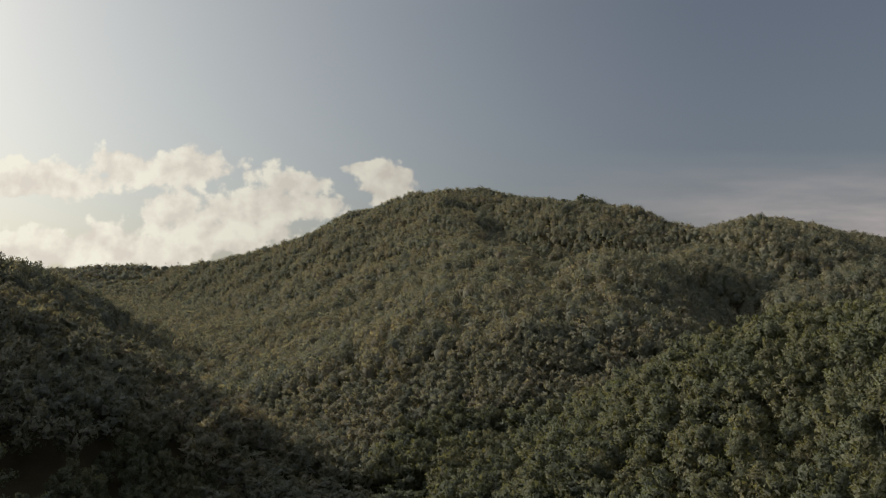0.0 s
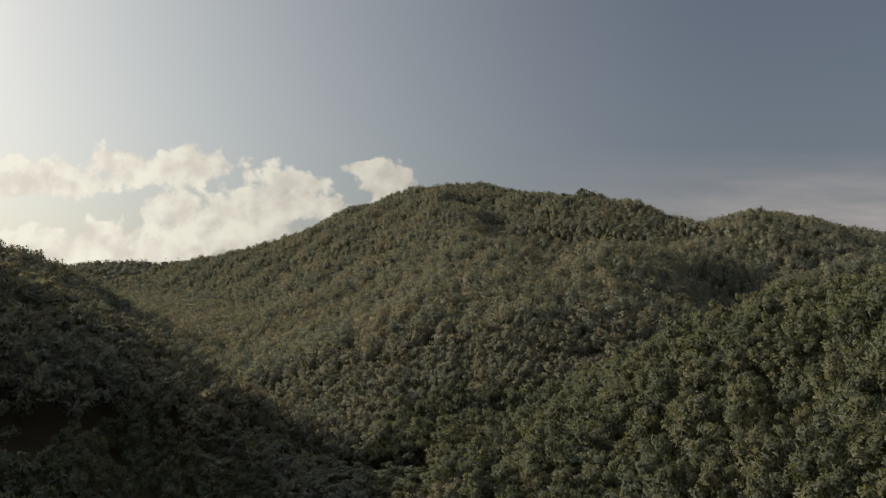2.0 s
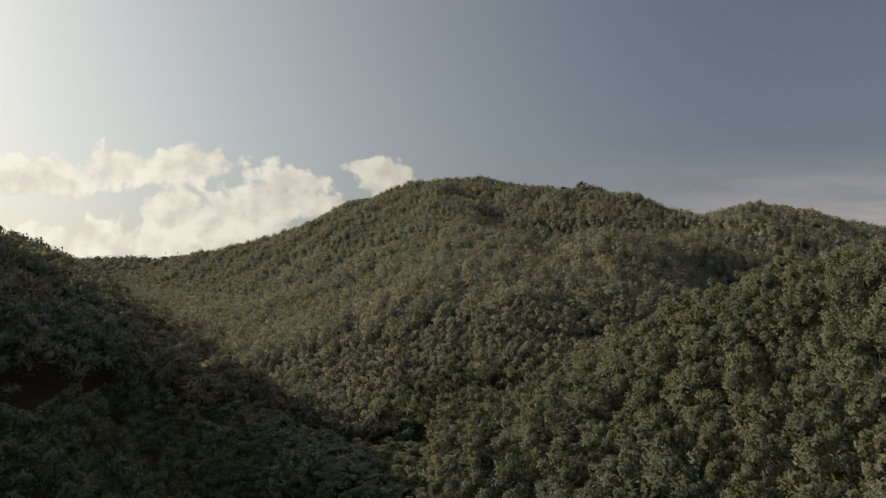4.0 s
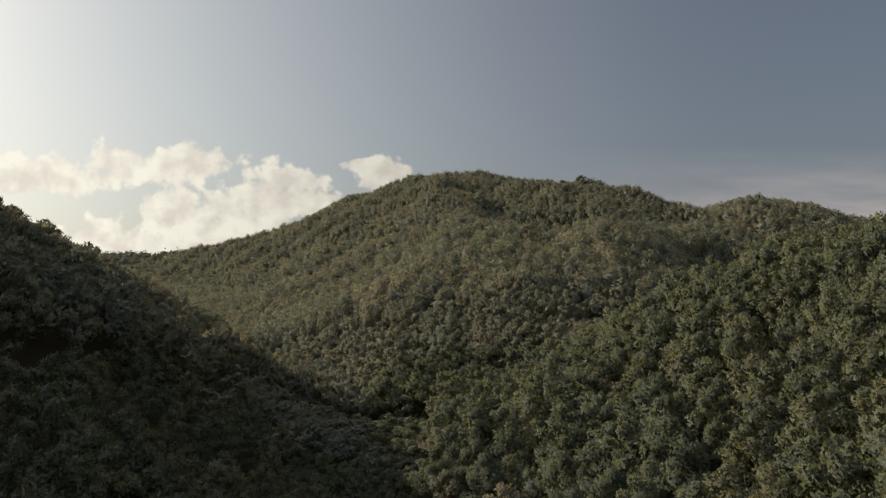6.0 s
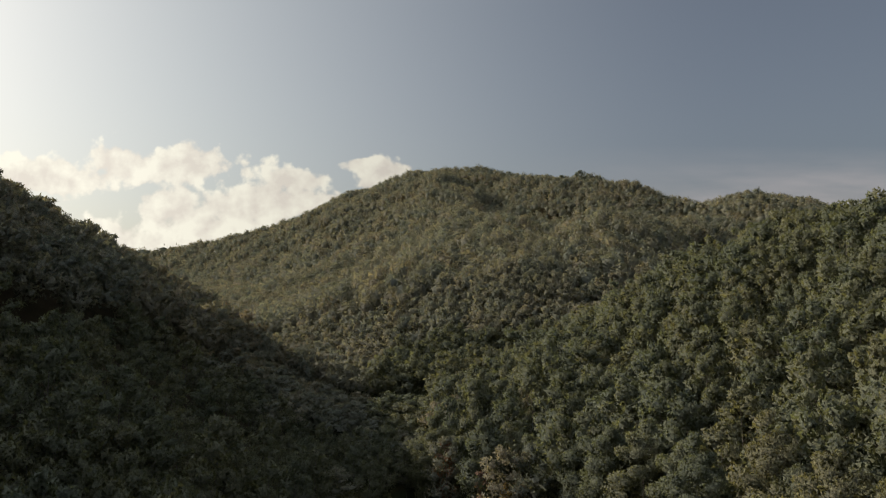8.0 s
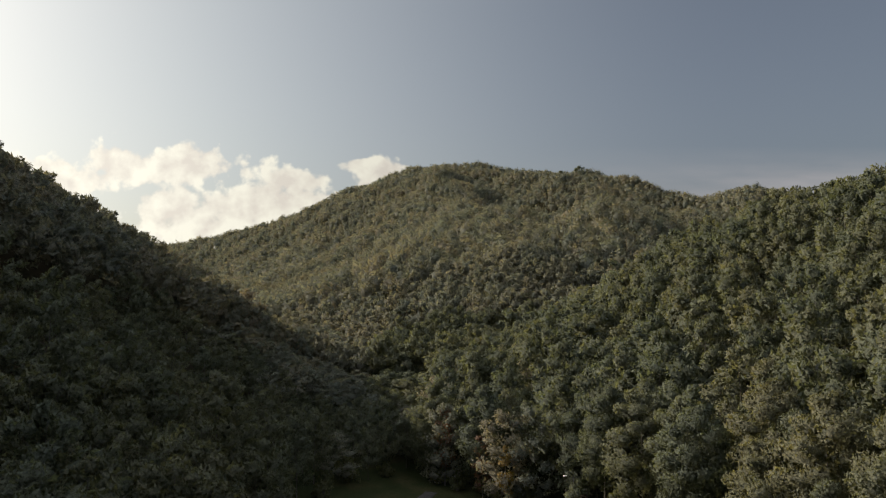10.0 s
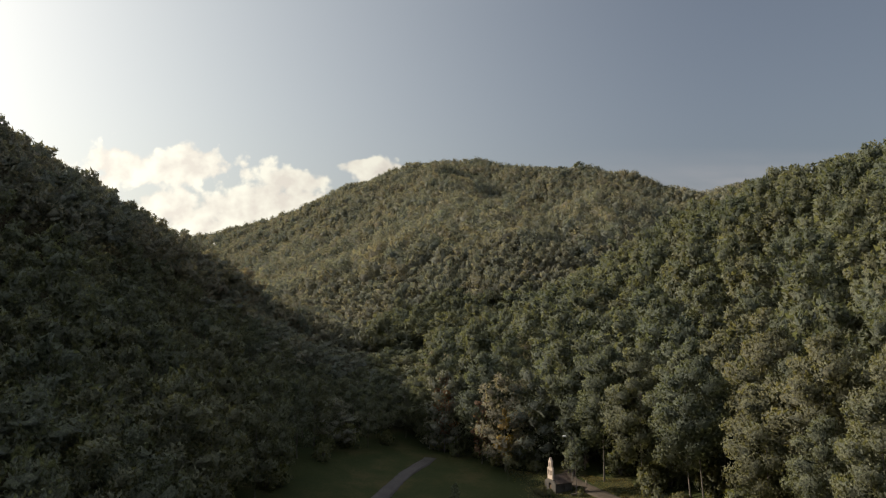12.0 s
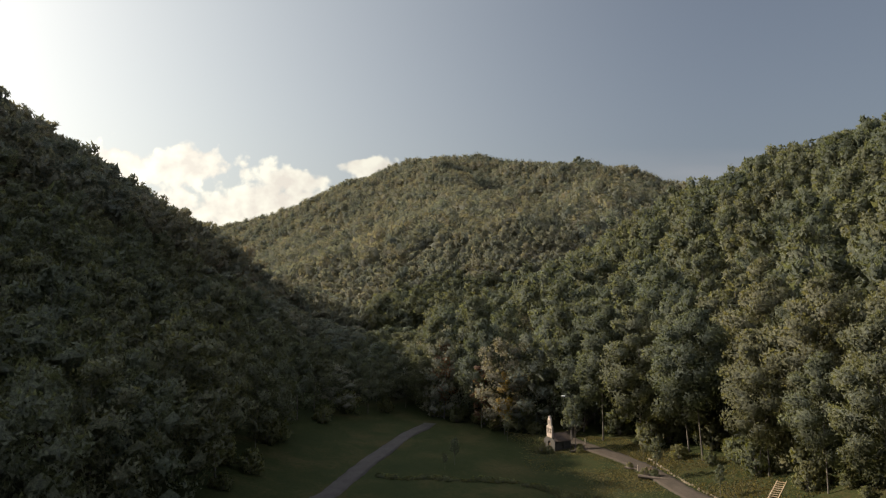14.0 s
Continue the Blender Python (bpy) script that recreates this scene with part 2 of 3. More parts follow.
def make_ground():
    def steps(stops):
        out = [stops[0][0]]
        for (a, _), (b, step) in zip(stops[:-1], stops[1:]):
            n = max(1, round((b - a) / step))
            out += [a + (b - a) * (i + 1) / n for i in range(n)]
        return np.array(out)
    xs = steps([(-4600, 0), (-1500, 300), (-400, 50), (-120, 10), (90, 2.5), (400, 10), (1500, 50), (4600, 300)])
    ys = steps([(-4600, 0), (-400, 300), (40, 20), (200, 2.5), (700, 12), (2200, 40), (4600, 300)])
    gx, gy = np.meshgrid(xs, ys)
    gz = ground_at(gx, gy)
    near = np.exp(-((gx / 300) ** 2 + ((gy - 120) / 300) ** 2))
    wave = np.sin(gx * 0.31 + 1.3 * np.sin(gy * 0.11)) * np.sin(gy * 0.27 + gx * 0.05)
    gz = gz + 0.12 * wave * near
    n, m = len(xs), len(ys)
    i = (np.arange(m - 1)[:, None] * n + np.arange(n - 1)[None]).ravel()
    quads = np.stack([i, i + 1, i + n + 1, i + n], 1)
    ob = mesh_object("ground", np.stack([gx, gy, gz], -1).reshape(-1, 3), quads, ground_mat, smooth=True)
    tagged(ob, "valley floor of short grass and leaf litter under woods", "ground", kind="structure")


def ground_material():
    """Short grass in the valley bottom, leaf litter on the steeper wooded slopes."""
    m, add = material("meadow_and_litter")
    geo = add("ShaderNodeNewGeometry")
    at = geo.outputs["Position"]
    big = add("ShaderNodeTexNoise", {"Vector": at, "Scale": 0.10, "Detail": 6.0, "Roughness": 0.6})
    small = add("ShaderNodeTexNoise", {"Vector": at, "Scale": 2.2, "Detail": 6.0, "Roughness": 0.7})
    f = math_node(add, "ADD", math_node(add, "MULTIPLY", big.outputs["Fac"], 0.55),
                  math_node(add, "MULTIPLY", small.outputs["Fac"], 0.45), True)
    # grass set dark to hold the meadow's shade; straw tufts carry its sunlit strip
    grass = ramp(add, f, [(0.32, (0.014, 0.021, 0.008)), (0.5, (0.024, 0.030, 0.011)), (0.66, (0.055, 0.046, 0.021))])
    litter = ramp(add, f, [(0.3, (0.030, 0.026, 0.016)), (0.7, (0.075, 0.056, 0.032))])
    steep = add("ShaderNodeSeparateXYZ", {0: geo.outputs["Normal"]}).outputs["Z"]
    slope = add("ShaderNodeMapRange", {0: steep, 1: 0.91, 2: 0.82, 3: 0.0, 4: 1.0})
    mix = add("ShaderNodeMix", {0: slope.outputs[0]}, data_type="RGBA")
    m.node_tree.links.new(grass, mix.inputs[6])
    m.node_tree.links.new(litter, mix.inputs[7])
    b = add("ShaderNodeBump", {"Strength": 0.5, "Distance": 0.3, "Height": small.outputs["Fac"]})
    p = add("ShaderNodeBsdfPrincipled", {"Base Color": mix.outputs[2], "Roughness": 0.95, "Specular IOR Level": 0.05, "Normal": b.outputs[0]})
    add("ShaderNodeOutputMaterial", {"Surface": p.outputs[0]})
    return m


ground_mat = ground_material()
make_ground()


# ---- trees ----
def ball(sub):
    bm = bmesh.new()
    bmesh.ops.create_icosphere(bm, subdivisions=sub, radius=1.0)
    v = np.array([p.co[:] for p in bm.verts])
    t = np.array([[q.index for q in p.verts] for p in bm.faces])
    bm.free()
    return v, t


OCTA = np.array([[1, 0, 0], [-1, 0, 0], [0, 1, 0], [0, -1, 0], [0, 0, 1], [0, 0, -1]], float)
OCTA_FACES = np.array([[0, 2, 4], [2, 1, 4], [1, 3, 4], [3, 0, 4], [2, 0, 5], [1, 2, 5], [3, 1, 5], [0, 3, 5]])
BALLS = {0: (OCTA, OCTA_FACES), 1: ball(1)}


def unit(v):
    return v / np.maximum(np.linalg.norm(v, axis=-1, keepdims=True), 1e-6)


def leaf_blades(rng, at, way, size, droop, single=False):
    """Bent rhombic (or single pointed) sprays of leaves at the points, facing roughly along way."""
    n = len(at)
    face = unit(way * 0.8 + np.array([0, 0, 0.35]) + rng.normal(0, 0.45, (n, 3)))
    along = unit(np.cross(face, rng.normal(0, 1, (n, 3))) + way * 0.35 - np.array([0, 0, droop * 1.8]))
    side = unit(np.cross(face, along))
    long = size * rng.uniform(0.6, 1.4, (n, 1))
    wide = long * rng.uniform(0.22, 0.42, (n, 1))
    a, c = at - along * long * 0.4, at + along * long * 0.6
    if single:
        wide = wide * 0.9
        v = np.stack([c, a + side * wide, a - side * wide], 1).reshape(-1, 3)
        return v, np.arange(n * 3).reshape(-1, 3)
    mid = at + face * long * 0.10
    v = np.stack([a, mid + side * wide, c, mid - side * wide], 1).reshape(-1, 3)
    i = np.arange(n)[:, None] * 4
    return v, np.concatenate([i + [0, 2, 1], i + [0, 3, 2]])


def crown(seed, tall, wide, lobes, leaves, size, core=0, low=0.0, solid=0.76, single=False):
    """A broadleaf crown of uneven boughs, its foot at the origin: lumps hidden under sprays of leaves."""
    rng = np.random.default_rng(seed)
    V, T, N, n = [], [], [], 0
    heart = np.array([0, 0, low + (tall - low) * (0.35 if lobes > 18 else -0.15)])
    k = np.arange(lobes)
    u = (k + 0.5) / lobes
    swell = np.sin(np.pi * np.clip(0.20 + 0.72 * u, 0, 1)) ** 0.75
    turn = k * 2.399963 + rng.uniform(0, 6.28)
    off = wide * swell * rng.uniform(0.45, 0.78, lobes) * (1 - 0.55 * (u > 0.9))
    lr = wide * rng.uniform(0.34, 0.52, lobes) * (0.72 + 0.38 * swell) * (1.12 - 0.42 * u) * (1.0 if lobes > 6 else 1.35)
    centre = np.stack([off * np.cos(turn), off * np.sin(turn), low + (tall - low) * (0.10 + 0.78 * u)], 1)
    centre[:, 2] += rng.normal(0, tall * 0.03, lobes)
    bv, bt = BALLS[core]
    if low > 10:   # the shaded inner wood below the crown
        skirt = OCTA * np.array([wide * 0.8, wide * 0.8, tall * 0.33]) + np.array([0, 0, tall * 0.36])
        V.append(skirt)
        T.append(OCTA_FACES)
        N.append(unit(OCTA + np.array([0, 0, 0.8])))
        n += len(skirt)
    for c, r in zip(centre, lr):
        tier = np.array([1.08, 1.08, 0.80]) if lobes > 17 else np.array([1, 1, 0.86])
        out = unit(c * np.array([1, 1, 0]) + rng.normal(0, wide * 0.18, 3) + np.array([0, 0, wide * 0.45]))

        def bough(w):
            """Drawn out along the bough, thinner across."""
            return w * 0.86 + (w @ out)[:, None] * out * 0.52
        lump = bough(bv * (1 + rng.normal(0, 0.10, (len(bv), 1)))) * r * tier * solid + c
        V.append(lump)
        T.append(bt + n)
        N.append(unit(unit(lump - c) * 0.7 + unit(lump - heart)))
        n += len(lump)
        way = unit(rng.normal(0, 1, (leaves * 3, 3)) + np.array([0, 0, 0.35]) + unit(c * np.array([1, 1, 0])) * 0.6)
        way = way[:leaves]
        at = c + bough(way) * r * tier * rng.uniform(0.66, 1.20, (len(way), 1))
        v, t = leaf_blades(rng, at, way, size, -0.35, single)
        V.append(v)
        T.append(t + n)
        rough = rng.normal(0, 0.30, way.shape)
        whole = 0.85 if lobes > 14 else 1.0
        N.append(unit(np.repeat(unit(way + rough), 3 if single else 4, 0) * (1.7 - whole) + unit(v - heart) * whole))
        n += len(v)
    return np.concatenate(V), np.concatenate(T), np.concatenate(N)


def dome(seed, tall, wide, deep, leaves, size):
    """The top of a crown in closed canopy: a lobed cap, its rim drawn down, roughened by sprays of leaves."""
    rng = np.random.default_rng(seed)
    d, t = BALLS[1]
    t = t[d[t].mean(1)[:, 2] > -0.5]
    knobs = unit(rng.normal(0, 1, (8, 3)) + np.array([0, 0, 0.55]))

    def swell(w):
        return 0.86 + 0.34 * np.exp(-((1 - w @ knobs.T) / 0.11)).max(1, keepdims=True)

    def place(w, out):
        p = w * swell(w) * np.array([wide, wide, deep]) * out
        p[:, 2] = np.where(p[:, 2] < 0, p[:, 2] * 1.9, p[:, 2])
        return p + np.array([0, 0, tall - deep])
    V, T = [place(d, 0.66 + rng.normal(0, 0.10, (len(d), 1)))], [t]
    N = [unit(d + np.array([0, 0, 0.25]))]
    if leaves:
        way = unit(rng.normal(0, 1, (leaves, 3)) + np.array([0, 0, 0.7]))
        at = place(way, rng.uniform(0.70, 1.10, (leaves, 1)))
        v, q = leaf_blades(rng, at, way, size, -0.35, True)
        V.append(v)
        T.append(q + len(d))
        N.append(np.repeat(unit(way + rng.normal(0, 0.35, way.shape)), 3, 0))
    return np.concatenate(V), np.concatenate(T), np.concatenate(N)


def tube(points, radii, sides=6):
    """A tapered limb along the points."""
    V, T = [], []
    ang = np.arange(sides) * 2 * np.pi / sides
    pts = np.asarray(points, float)
    for i, (p, r) in enumerate(zip(pts, radii)):
        d = unit(pts[min(i + 1, len(pts) - 1)] - pts[max(i - 1, 0)])
        a = unit(np.cross(d, [0.31, 0.95, 0.05]))
        b = np.cross(d, a)
        V.append(p + r * (np.cos(ang)[:, None] * a + np.sin(ang)[:, None] * b))
    for i in range(len(pts) - 1):
        for j in range(sides):
            q, w = i * sides + j, i * sides + (j + 1) % sides
            T += [[q, w, w + sides], [q, w + sides, q + sides]]
    return np.concatenate(V), np.array(T)


def join(pieces):
    V, T, n = [], [], 0
    for v, t in pieces:
        V.append(v)
        T.append(t + n)
        n += len(v)
    return np.concatenate(V), np.concatenate(T)


def trunk(seed, tall, thick, bare):
    """A tapered, slightly bent stem with limbs that reach into the crown."""
    rng = np.random.default_rng(seed)
    hs = np.linspace(-0.6, tall * 0.9, 7)
    bend = rng.normal(0, 0.10, (7, 2)).cumsum(0) * tall / 20
    spine = np.column_stack([bend - bend[0], hs])
    rad = thick * np.interp(hs, [-0.6, 0.5, tall * 0.9], [1.5, 1.0, 0.15])
    pieces = [tube(spine, rad, 7)]
    for i in range(9):
        h = tall * rng.uniform(bare, 0.8)
        a, reach = rng.uniform(0, 6.28), tall * rng.uniform(0.10, 0.2)
        foot = np.array([np.interp(h, hs, spine[:, 0]), np.interp(h, hs, spine[:, 1]), h])
        out = np.array([math.cos(a), math.sin(a), 0.0])
        way = [foot, foot + out * reach * 0.5 + [0, 0, reach * 0.35], foot + out * reach + [0, 0, reach * 0.8]]
        r = thick * np.interp(h, [0, tall], [0.5, 0.16])
        pieces.append(tube(way, [r, r * 0.6, r * 0.2], 5))
    return join(pieces)


def broadleaf(seed, tall, wide, bare, lobes=24, leaves=46, size=0.75, thick=0.14, mat=None, core=0):
    """A whole tree: an Empty at its base over a trunk and a crown."""
    root = new("tree")
    v, t = trunk(seed, tall, thick * tall / 20, bare)
    stem = mesh_object("trunk", v, t, bark_mat, smooth=True)
    v, t, nrm = crown(seed + 50, tall * (1 - bare), wide, lobes, leaves, size, core, 0.0, 0.50, True)
    top = mesh_object("crown", v + np.array([0, 0, tall * bare]), t, mat or leaf_mat, smooth=True, normals=nrm)
    stem.parent = top.parent = root
    return tagged(root, "tall beech in dense green and olive leaf", "tree", "beeches along the meadow edge")


def scatter(rng, x0, x1, y0, y1, gap):
    """Jittered grid of places."""
    gx, gy = np.meshgrid(np.arange(x0, x1, gap), np.arange(y0, y1, gap * 0.9))
    gx = gx + (np.arange(gy.shape[0]) % 2)[:, None] * gap / 2
    p = np.stack([gx.ravel(), gy.ravel()], 1)
    return p + rng.uniform(-0.36, 0.36, p.shape) * gap


def in_wedge(p, margin, slope=0.70):
    return np.abs(p[:, 0]) < slope * p[:, 1] + margin


def woodland(name, label, places, moulds, rng, scale=(0.80, 1.22), mat=None):
    """Many trees joined in one mesh."""
    V, T, N, tint, n = [], [], [], [], 0
    z = ground_at(places[:, 0], places[:, 1])
    which = rng.integers(0, len(moulds), len(places))
    for k, (v, t, nrm) in enumerate(moulds):
        at = np.column_stack([places, z])[which == k]
        if not len(at):
            continue
        s = rng.uniform(*scale, (len(at), 1))
        high = (s * 0.35 + 0.65) * rng.uniform(0.96, 1.04, (len(at), 1))
        nook = (at[:, :1] > -64) & (at[:, :1] < -2) & (at[:, 1:2] > 132) & (at[:, 1:2] < 240)
        high = high * np.where(nook, 0.62, 1.0)   # trees shortened so that sun reaches the head of the meadow
        a = rng.uniform(0, 6.283, (len(at), 1))
        x = (v[None, :, 0] * np.cos(a) - v[None, :, 1] * np.sin(a)) * s + at[:, :1]
        y = (v[None, :, 0] * np.sin(a) + v[None, :, 1] * np.cos(a)) * s + at[:, 1:2]
        h = v[None, :, 2] * high + at[:, 2:]
        V.append(np.stack([x, y, h], -1).reshape(-1, 3))
        T.append((t[None] + (np.arange(len(at)) * len(v))[:, None, None] + n).reshape(-1, 3))
        N.append(np.stack([nrm[None, :, 0] * np.cos(a) - nrm[None, :, 1] * np.sin(a),
                           nrm[None, :, 0] * np.sin(a) + nrm[None, :, 1] * np.cos(a),
                           np.repeat(nrm[None, :, 2], len(at), 0)], -1).reshape(-1, 3))
        tint.append(np.repeat(rng.uniform(0, 1, len(at)), len(v)))
        n += len(at) * len(v)
    ob = mesh_object(name, np.concatenate(V), np.concatenate(T), mat or leaf_mat, np.concatenate(tint), True, np.concatenate(N))
    return tagged(ob, label, "woodland", kind="stuff")


rng = np.random.default_rng(7)
# nearest 300 trees, one by one
near = scatter(rng, -80, 120, 60, 190, 8.0)
near = near[in_wedge(near, 8) & ((near[:, 0] > 0) | (near[:, 1] > 72)) & ~in_meadow(near[:, 0], near[:, 1])]
for ax, ay, clear in ((14.2, 146.0, 4.5), (12.6, 142.0, 6.0), (9.0, 150.5, 4.0), (1.0, 160.5, 4.0)):   # room for the autumn trees
    near = near[np.hypot(near[:, 0] - ax, near[:, 1] - ay) > clear]
rank = np.hypot(near[:, 0] * 1.2 - 32, near[:, 1] - 110)
near = near[np.argsort(rank)][:300]
fine = [broadleaf(100 + i, 26.0, 5.2, bare, 26, 400, 0.48, core=1, thick=0.10) for i, bare in enumerate((0.14, 0.26, 0.10, 0.30, 0.18))]
plain = [broadleaf(120 + i, 25.5, 5.4, bare, 16, 118, 0.86, thick=0.10) for i, bare in enumerate((0.14, 0.22, 0.18, 0.16))]
skirted = [broadleaf(140 + i, 24.0, 5.0, bare, 28, 300, 0.52, core=1, thick=0.10) for i, bare in enumerate((0.03, 0.06, 0.04))]
front = (near[:, 0] > -8) & (near[:, 0] < meadow_right(near[:, 1]) + 9)
rows = np.where(front, np.where(near[:, 1] > 132, 2, 1), 0)   # behind, along the lane, at the meadow head
stood = [0, 0, 0]
for (x, y), row in zip(near, rows):
    moulds = (plain, fine, skirted)[row]
    i = stood[row]
    stood[row] += 1
    # lowered on the left and at the meadow head to let sun in
    s = rng.uniform(0.66, 1.16) * (0.58 if x < -4 and y > 122 else 0.84 if x < 0 else 1.0) if i >= len(moulds) else 1.0
    m = pose(x, y, height(x, y), rng.uniform(-3, 3), rng.uniform(-3, 3), rng.uniform(0, 360)) @ Matrix.Diagonal((s, s, s, 1))
    if i < len(moulds):
        moulds[i].matrix_basis = m
    else:
        copy_thing(moulds[i % len(moulds)], m)

# hillsides close by
close = scatter(rng, -300, 280, 40, 345, 7.4)
x, y = close[:, 0], close[:, 1]
free = np.min(np.hypot(x[:, None] - near[None, :, 0], y[:, None] - near[None, :, 1]), 1) > 4.7
# the wider left margin keeps unseen trees that shade slope and meadow
seen_or_shading = in_wedge(close, 14) | (in_wedge(close, 75) & (x < 0) & (y > 130))
edge_strip = (x > 0) & (y < 140) & (x < meadow_right(y) + 20)
close = close[seen_or_shading & ~in_meadow(x, y) & free & ~edge_strip]
sunny = close[:, 0] > -22
brink = (close[:, 0] > -85) & (close[:, 0] < 26) & (close[:, 1] < np.where(close[:, 0] < -30, 150, 205))
foot = sunny & (close[:, 1] > 285)
right_moulds = [crown(200 + i, 23.6, 5.2, 13, 82, 0.92, 0, 9.0, 0.50, True) for i in range(8)]
foot_moulds = [crown(230 + i, 23.8, 5.2, 10, 52, 1.10, 0, 9.0, 0.55, True) for i in range(6)]
left_moulds = [crown(250 + i, 22.6, 5.2, 9, 50, 1.15, 0, 9.5, 0.50, True) for i in range(6)]
woodland("sunlit_woodland", "dense beech woodland on the sunlit near slope", close[sunny & ~foot & ~brink], right_moulds, rng, (0.76, 1.30))
woodland("foot_woodland", "turning beech woodland at the foot of the spur", close[foot], foot_moulds, rng, (0.76, 1.30), lightened_autumn_mat)
woodland("shaded_woodland", "dense dark beech woodland on the shaded slope", close[~sunny & ~brink], left_moulds, rng, mat=lightened_autumn_mat)
brink_moulds = [crown(270 + i, 21.0, 5.0, 18, 120, 0.58, 0, -0.5, 0.55, True) for i in range(5)]
# same trees twice: darker leaf colour for shade, lighter for the sunlit head
head = brink & (close[:, 0] > -30)
woodland("brink_woodland", "low-branched woodland beside the shaded meadow, in the darker leaf colour", close[brink & ~head], brink_moulds, rng, (0.75, 1.15))
woodland("head_woodland", "turning low-branched beeches at the meadow head, leaves lightened for the sun there", close[head], brink_moulds, rng, (0.75, 1.15), lightened_autumn_mat)
middle_moulds = [dome(300 + i, 24.8, 4.9, 6.6, 130, 1.55) for i in range(8)]
mid = scatter(rng, -500, 480, 345, 660, 8.0)
woodland("spur_woodland", "dense beech woodland over the wooded spur", mid[in_wedge(mid, 20)], middle_moulds, rng, (0.72, 1.34), lightened_autumn_mat)


def away(p):
    """Whether the slope at the place falls off behind the crest."""
    way = p / np.hypot(p[:, :1], p[:, 1:])
    rise = ground_at(p[:, 0] + way[:, 0] * 12, p[:, 1] + way[:, 1] * 12) - ground_at(p[:, 0] - way[:, 0] * 12, p[:, 1] - way[:, 1] * 12)
    return rise < -3.5


far_moulds = [dome(400 + i, 24.0, 5.2, 6.0, 48, 2.15) for i in range(8)]
bare_moulds = [dome(420 + i, 24.0, 5.4, 6.0, 12, 2.2) for i in range(4)]
far = scatter(rng, -1150, 1050, 660, 1280, 8.8)
far = far[in_wedge(far, 10)]
behind = away(far)
woodland("mountain_woodland", "distant beech woodland over the mountain", far[~behind], far_moulds, rng, (0.70, 1.36), lightened_autumn_mat)
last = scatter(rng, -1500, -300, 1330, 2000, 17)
woodland("ridge_woodland", "far woodland on the last ridge", last[in_wedge(last, 20)], bare_moulds, rng, (1.7, 2.5), lightened_autumn_mat)
woodland("crest_woodland", "beech woodland behind the mountain's crest", far[behind], bare_moulds, rng, (0.9, 1.3), lightened_autumn_mat)
# the woods go on, unseen, beside and behind the view; leftward they block sun
around = scatter(rng, -330, 330, -170, 345, 8.2)
x, y = around[:, 0], around[:, 1]
inside = in_wedge(around, 14) & (y > 60) | (in_wedge(around, 75) & (x < 0) & (y > 130))
around = around[~inside & ((np.abs(x) > 52) | (y > 168))]
woodland("outer_woodland", "beech woodland out of view on the slopes beside the valley", around, bare_moulds, rng)


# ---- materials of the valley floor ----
gravel_mat = rough_material("dark_gravel", [(0.3, (0.026, 0.024, 0.023)), (0.7, (0.056, 0.052, 0.048))], 0.5, 0.4)
lane_mat = rough_material("worn_dirt_lane", [(0.3, (0.030, 0.024, 0.018)), (0.7, (0.066, 0.053, 0.040))], 0.45, 0.4)
limewash_mat = rough_material("weathered_limewash", [(0.3, (0.28, 0.23, 0.19)), (0.6, (0.44, 0.375, 0.32))], 0.9, 0.15)
rubble_mat = rough_material("grey_rubble_stone", [(0.3, (0.038, 0.036, 0.032)), (0.7, (0.095, 0.088, 0.078))], 1.1, 0.5)
tile_mat = rough_material("old_roof_tile", [(0.3, (0.045, 0.035, 0.03)), (0.7, (0.10, 0.075, 0.06))], 0.9, 0.3)
stone_mat = rough_material("pale_limestone", [(0.3, (0.15, 0.122, 0.085)), (0.65, (0.30, 0.25, 0.175))], 1.3, 0.3)
wood_mat = rough_material("pale_sawn_wood", [(0.3, (0.30, 0.22, 0.14)), (0.7, (0.50, 0.39, 0.27))], 2.0, 0.2)
dead_mat = rough_material("grey_dead_wood", [(0.3, (0.07, 0.055, 0.045)), (0.7, (0.17, 0.14, 0.11))], 1.4, 0.4)
iron_mat = rough_material("dark_bell_bronze", [(0.3, (0.05, 0.04, 0.03)), (0.7, (0.11, 0.09, 0.06))], 2.0, 0.1, rough=0.5)
door_mat = rough_material("dark_oak", [(0.3, (0.05, 0.035, 0.022)), (0.7, (0.11, 0.075, 0.045))], 2.5, 0.2)
straw_mat = leaf_material("dry_grass", [(0.0, (0.095, 0.098, 0.038)), (0.4, (0.140, 0.126, 0.052)), (0.75, (0.200, 0.162, 0.074)),
                                        (1.0, (0.22, 0.175, 0.090))], 0.5)
bush_mat = leaf_material("shrub_leaves", [(0.0, (0.062, 0.072, 0.028)), (0.35, (0.095, 0.102, 0.036)), (0.7, (0.138, 0.130, 0.046)),
                                          (1.0, (0.190, 0.155, 0.055))])


# ---- tracks ----
def smooth_line(points, step=1.0):
    """A rounded line through the points."""
    p = [Vector(q) for q in points]
    out = []
    for i in range(len(p) - 1):
        a, b, c, d = p[max(i - 1, 0)], p[i], p[i + 1], p[min(i + 2, len(p) - 1)]
        n = max(2, int((c - b).length / step))
        for k in range(n):
            t = k / n
            out.append(0.5 * ((2 * b) + (c - a) * t + (2 * a - 5 * b + 4 * c - d) * t * t + (3 * b - a - 3 * c + d) * t ** 3))
    return out + [p[-1]]


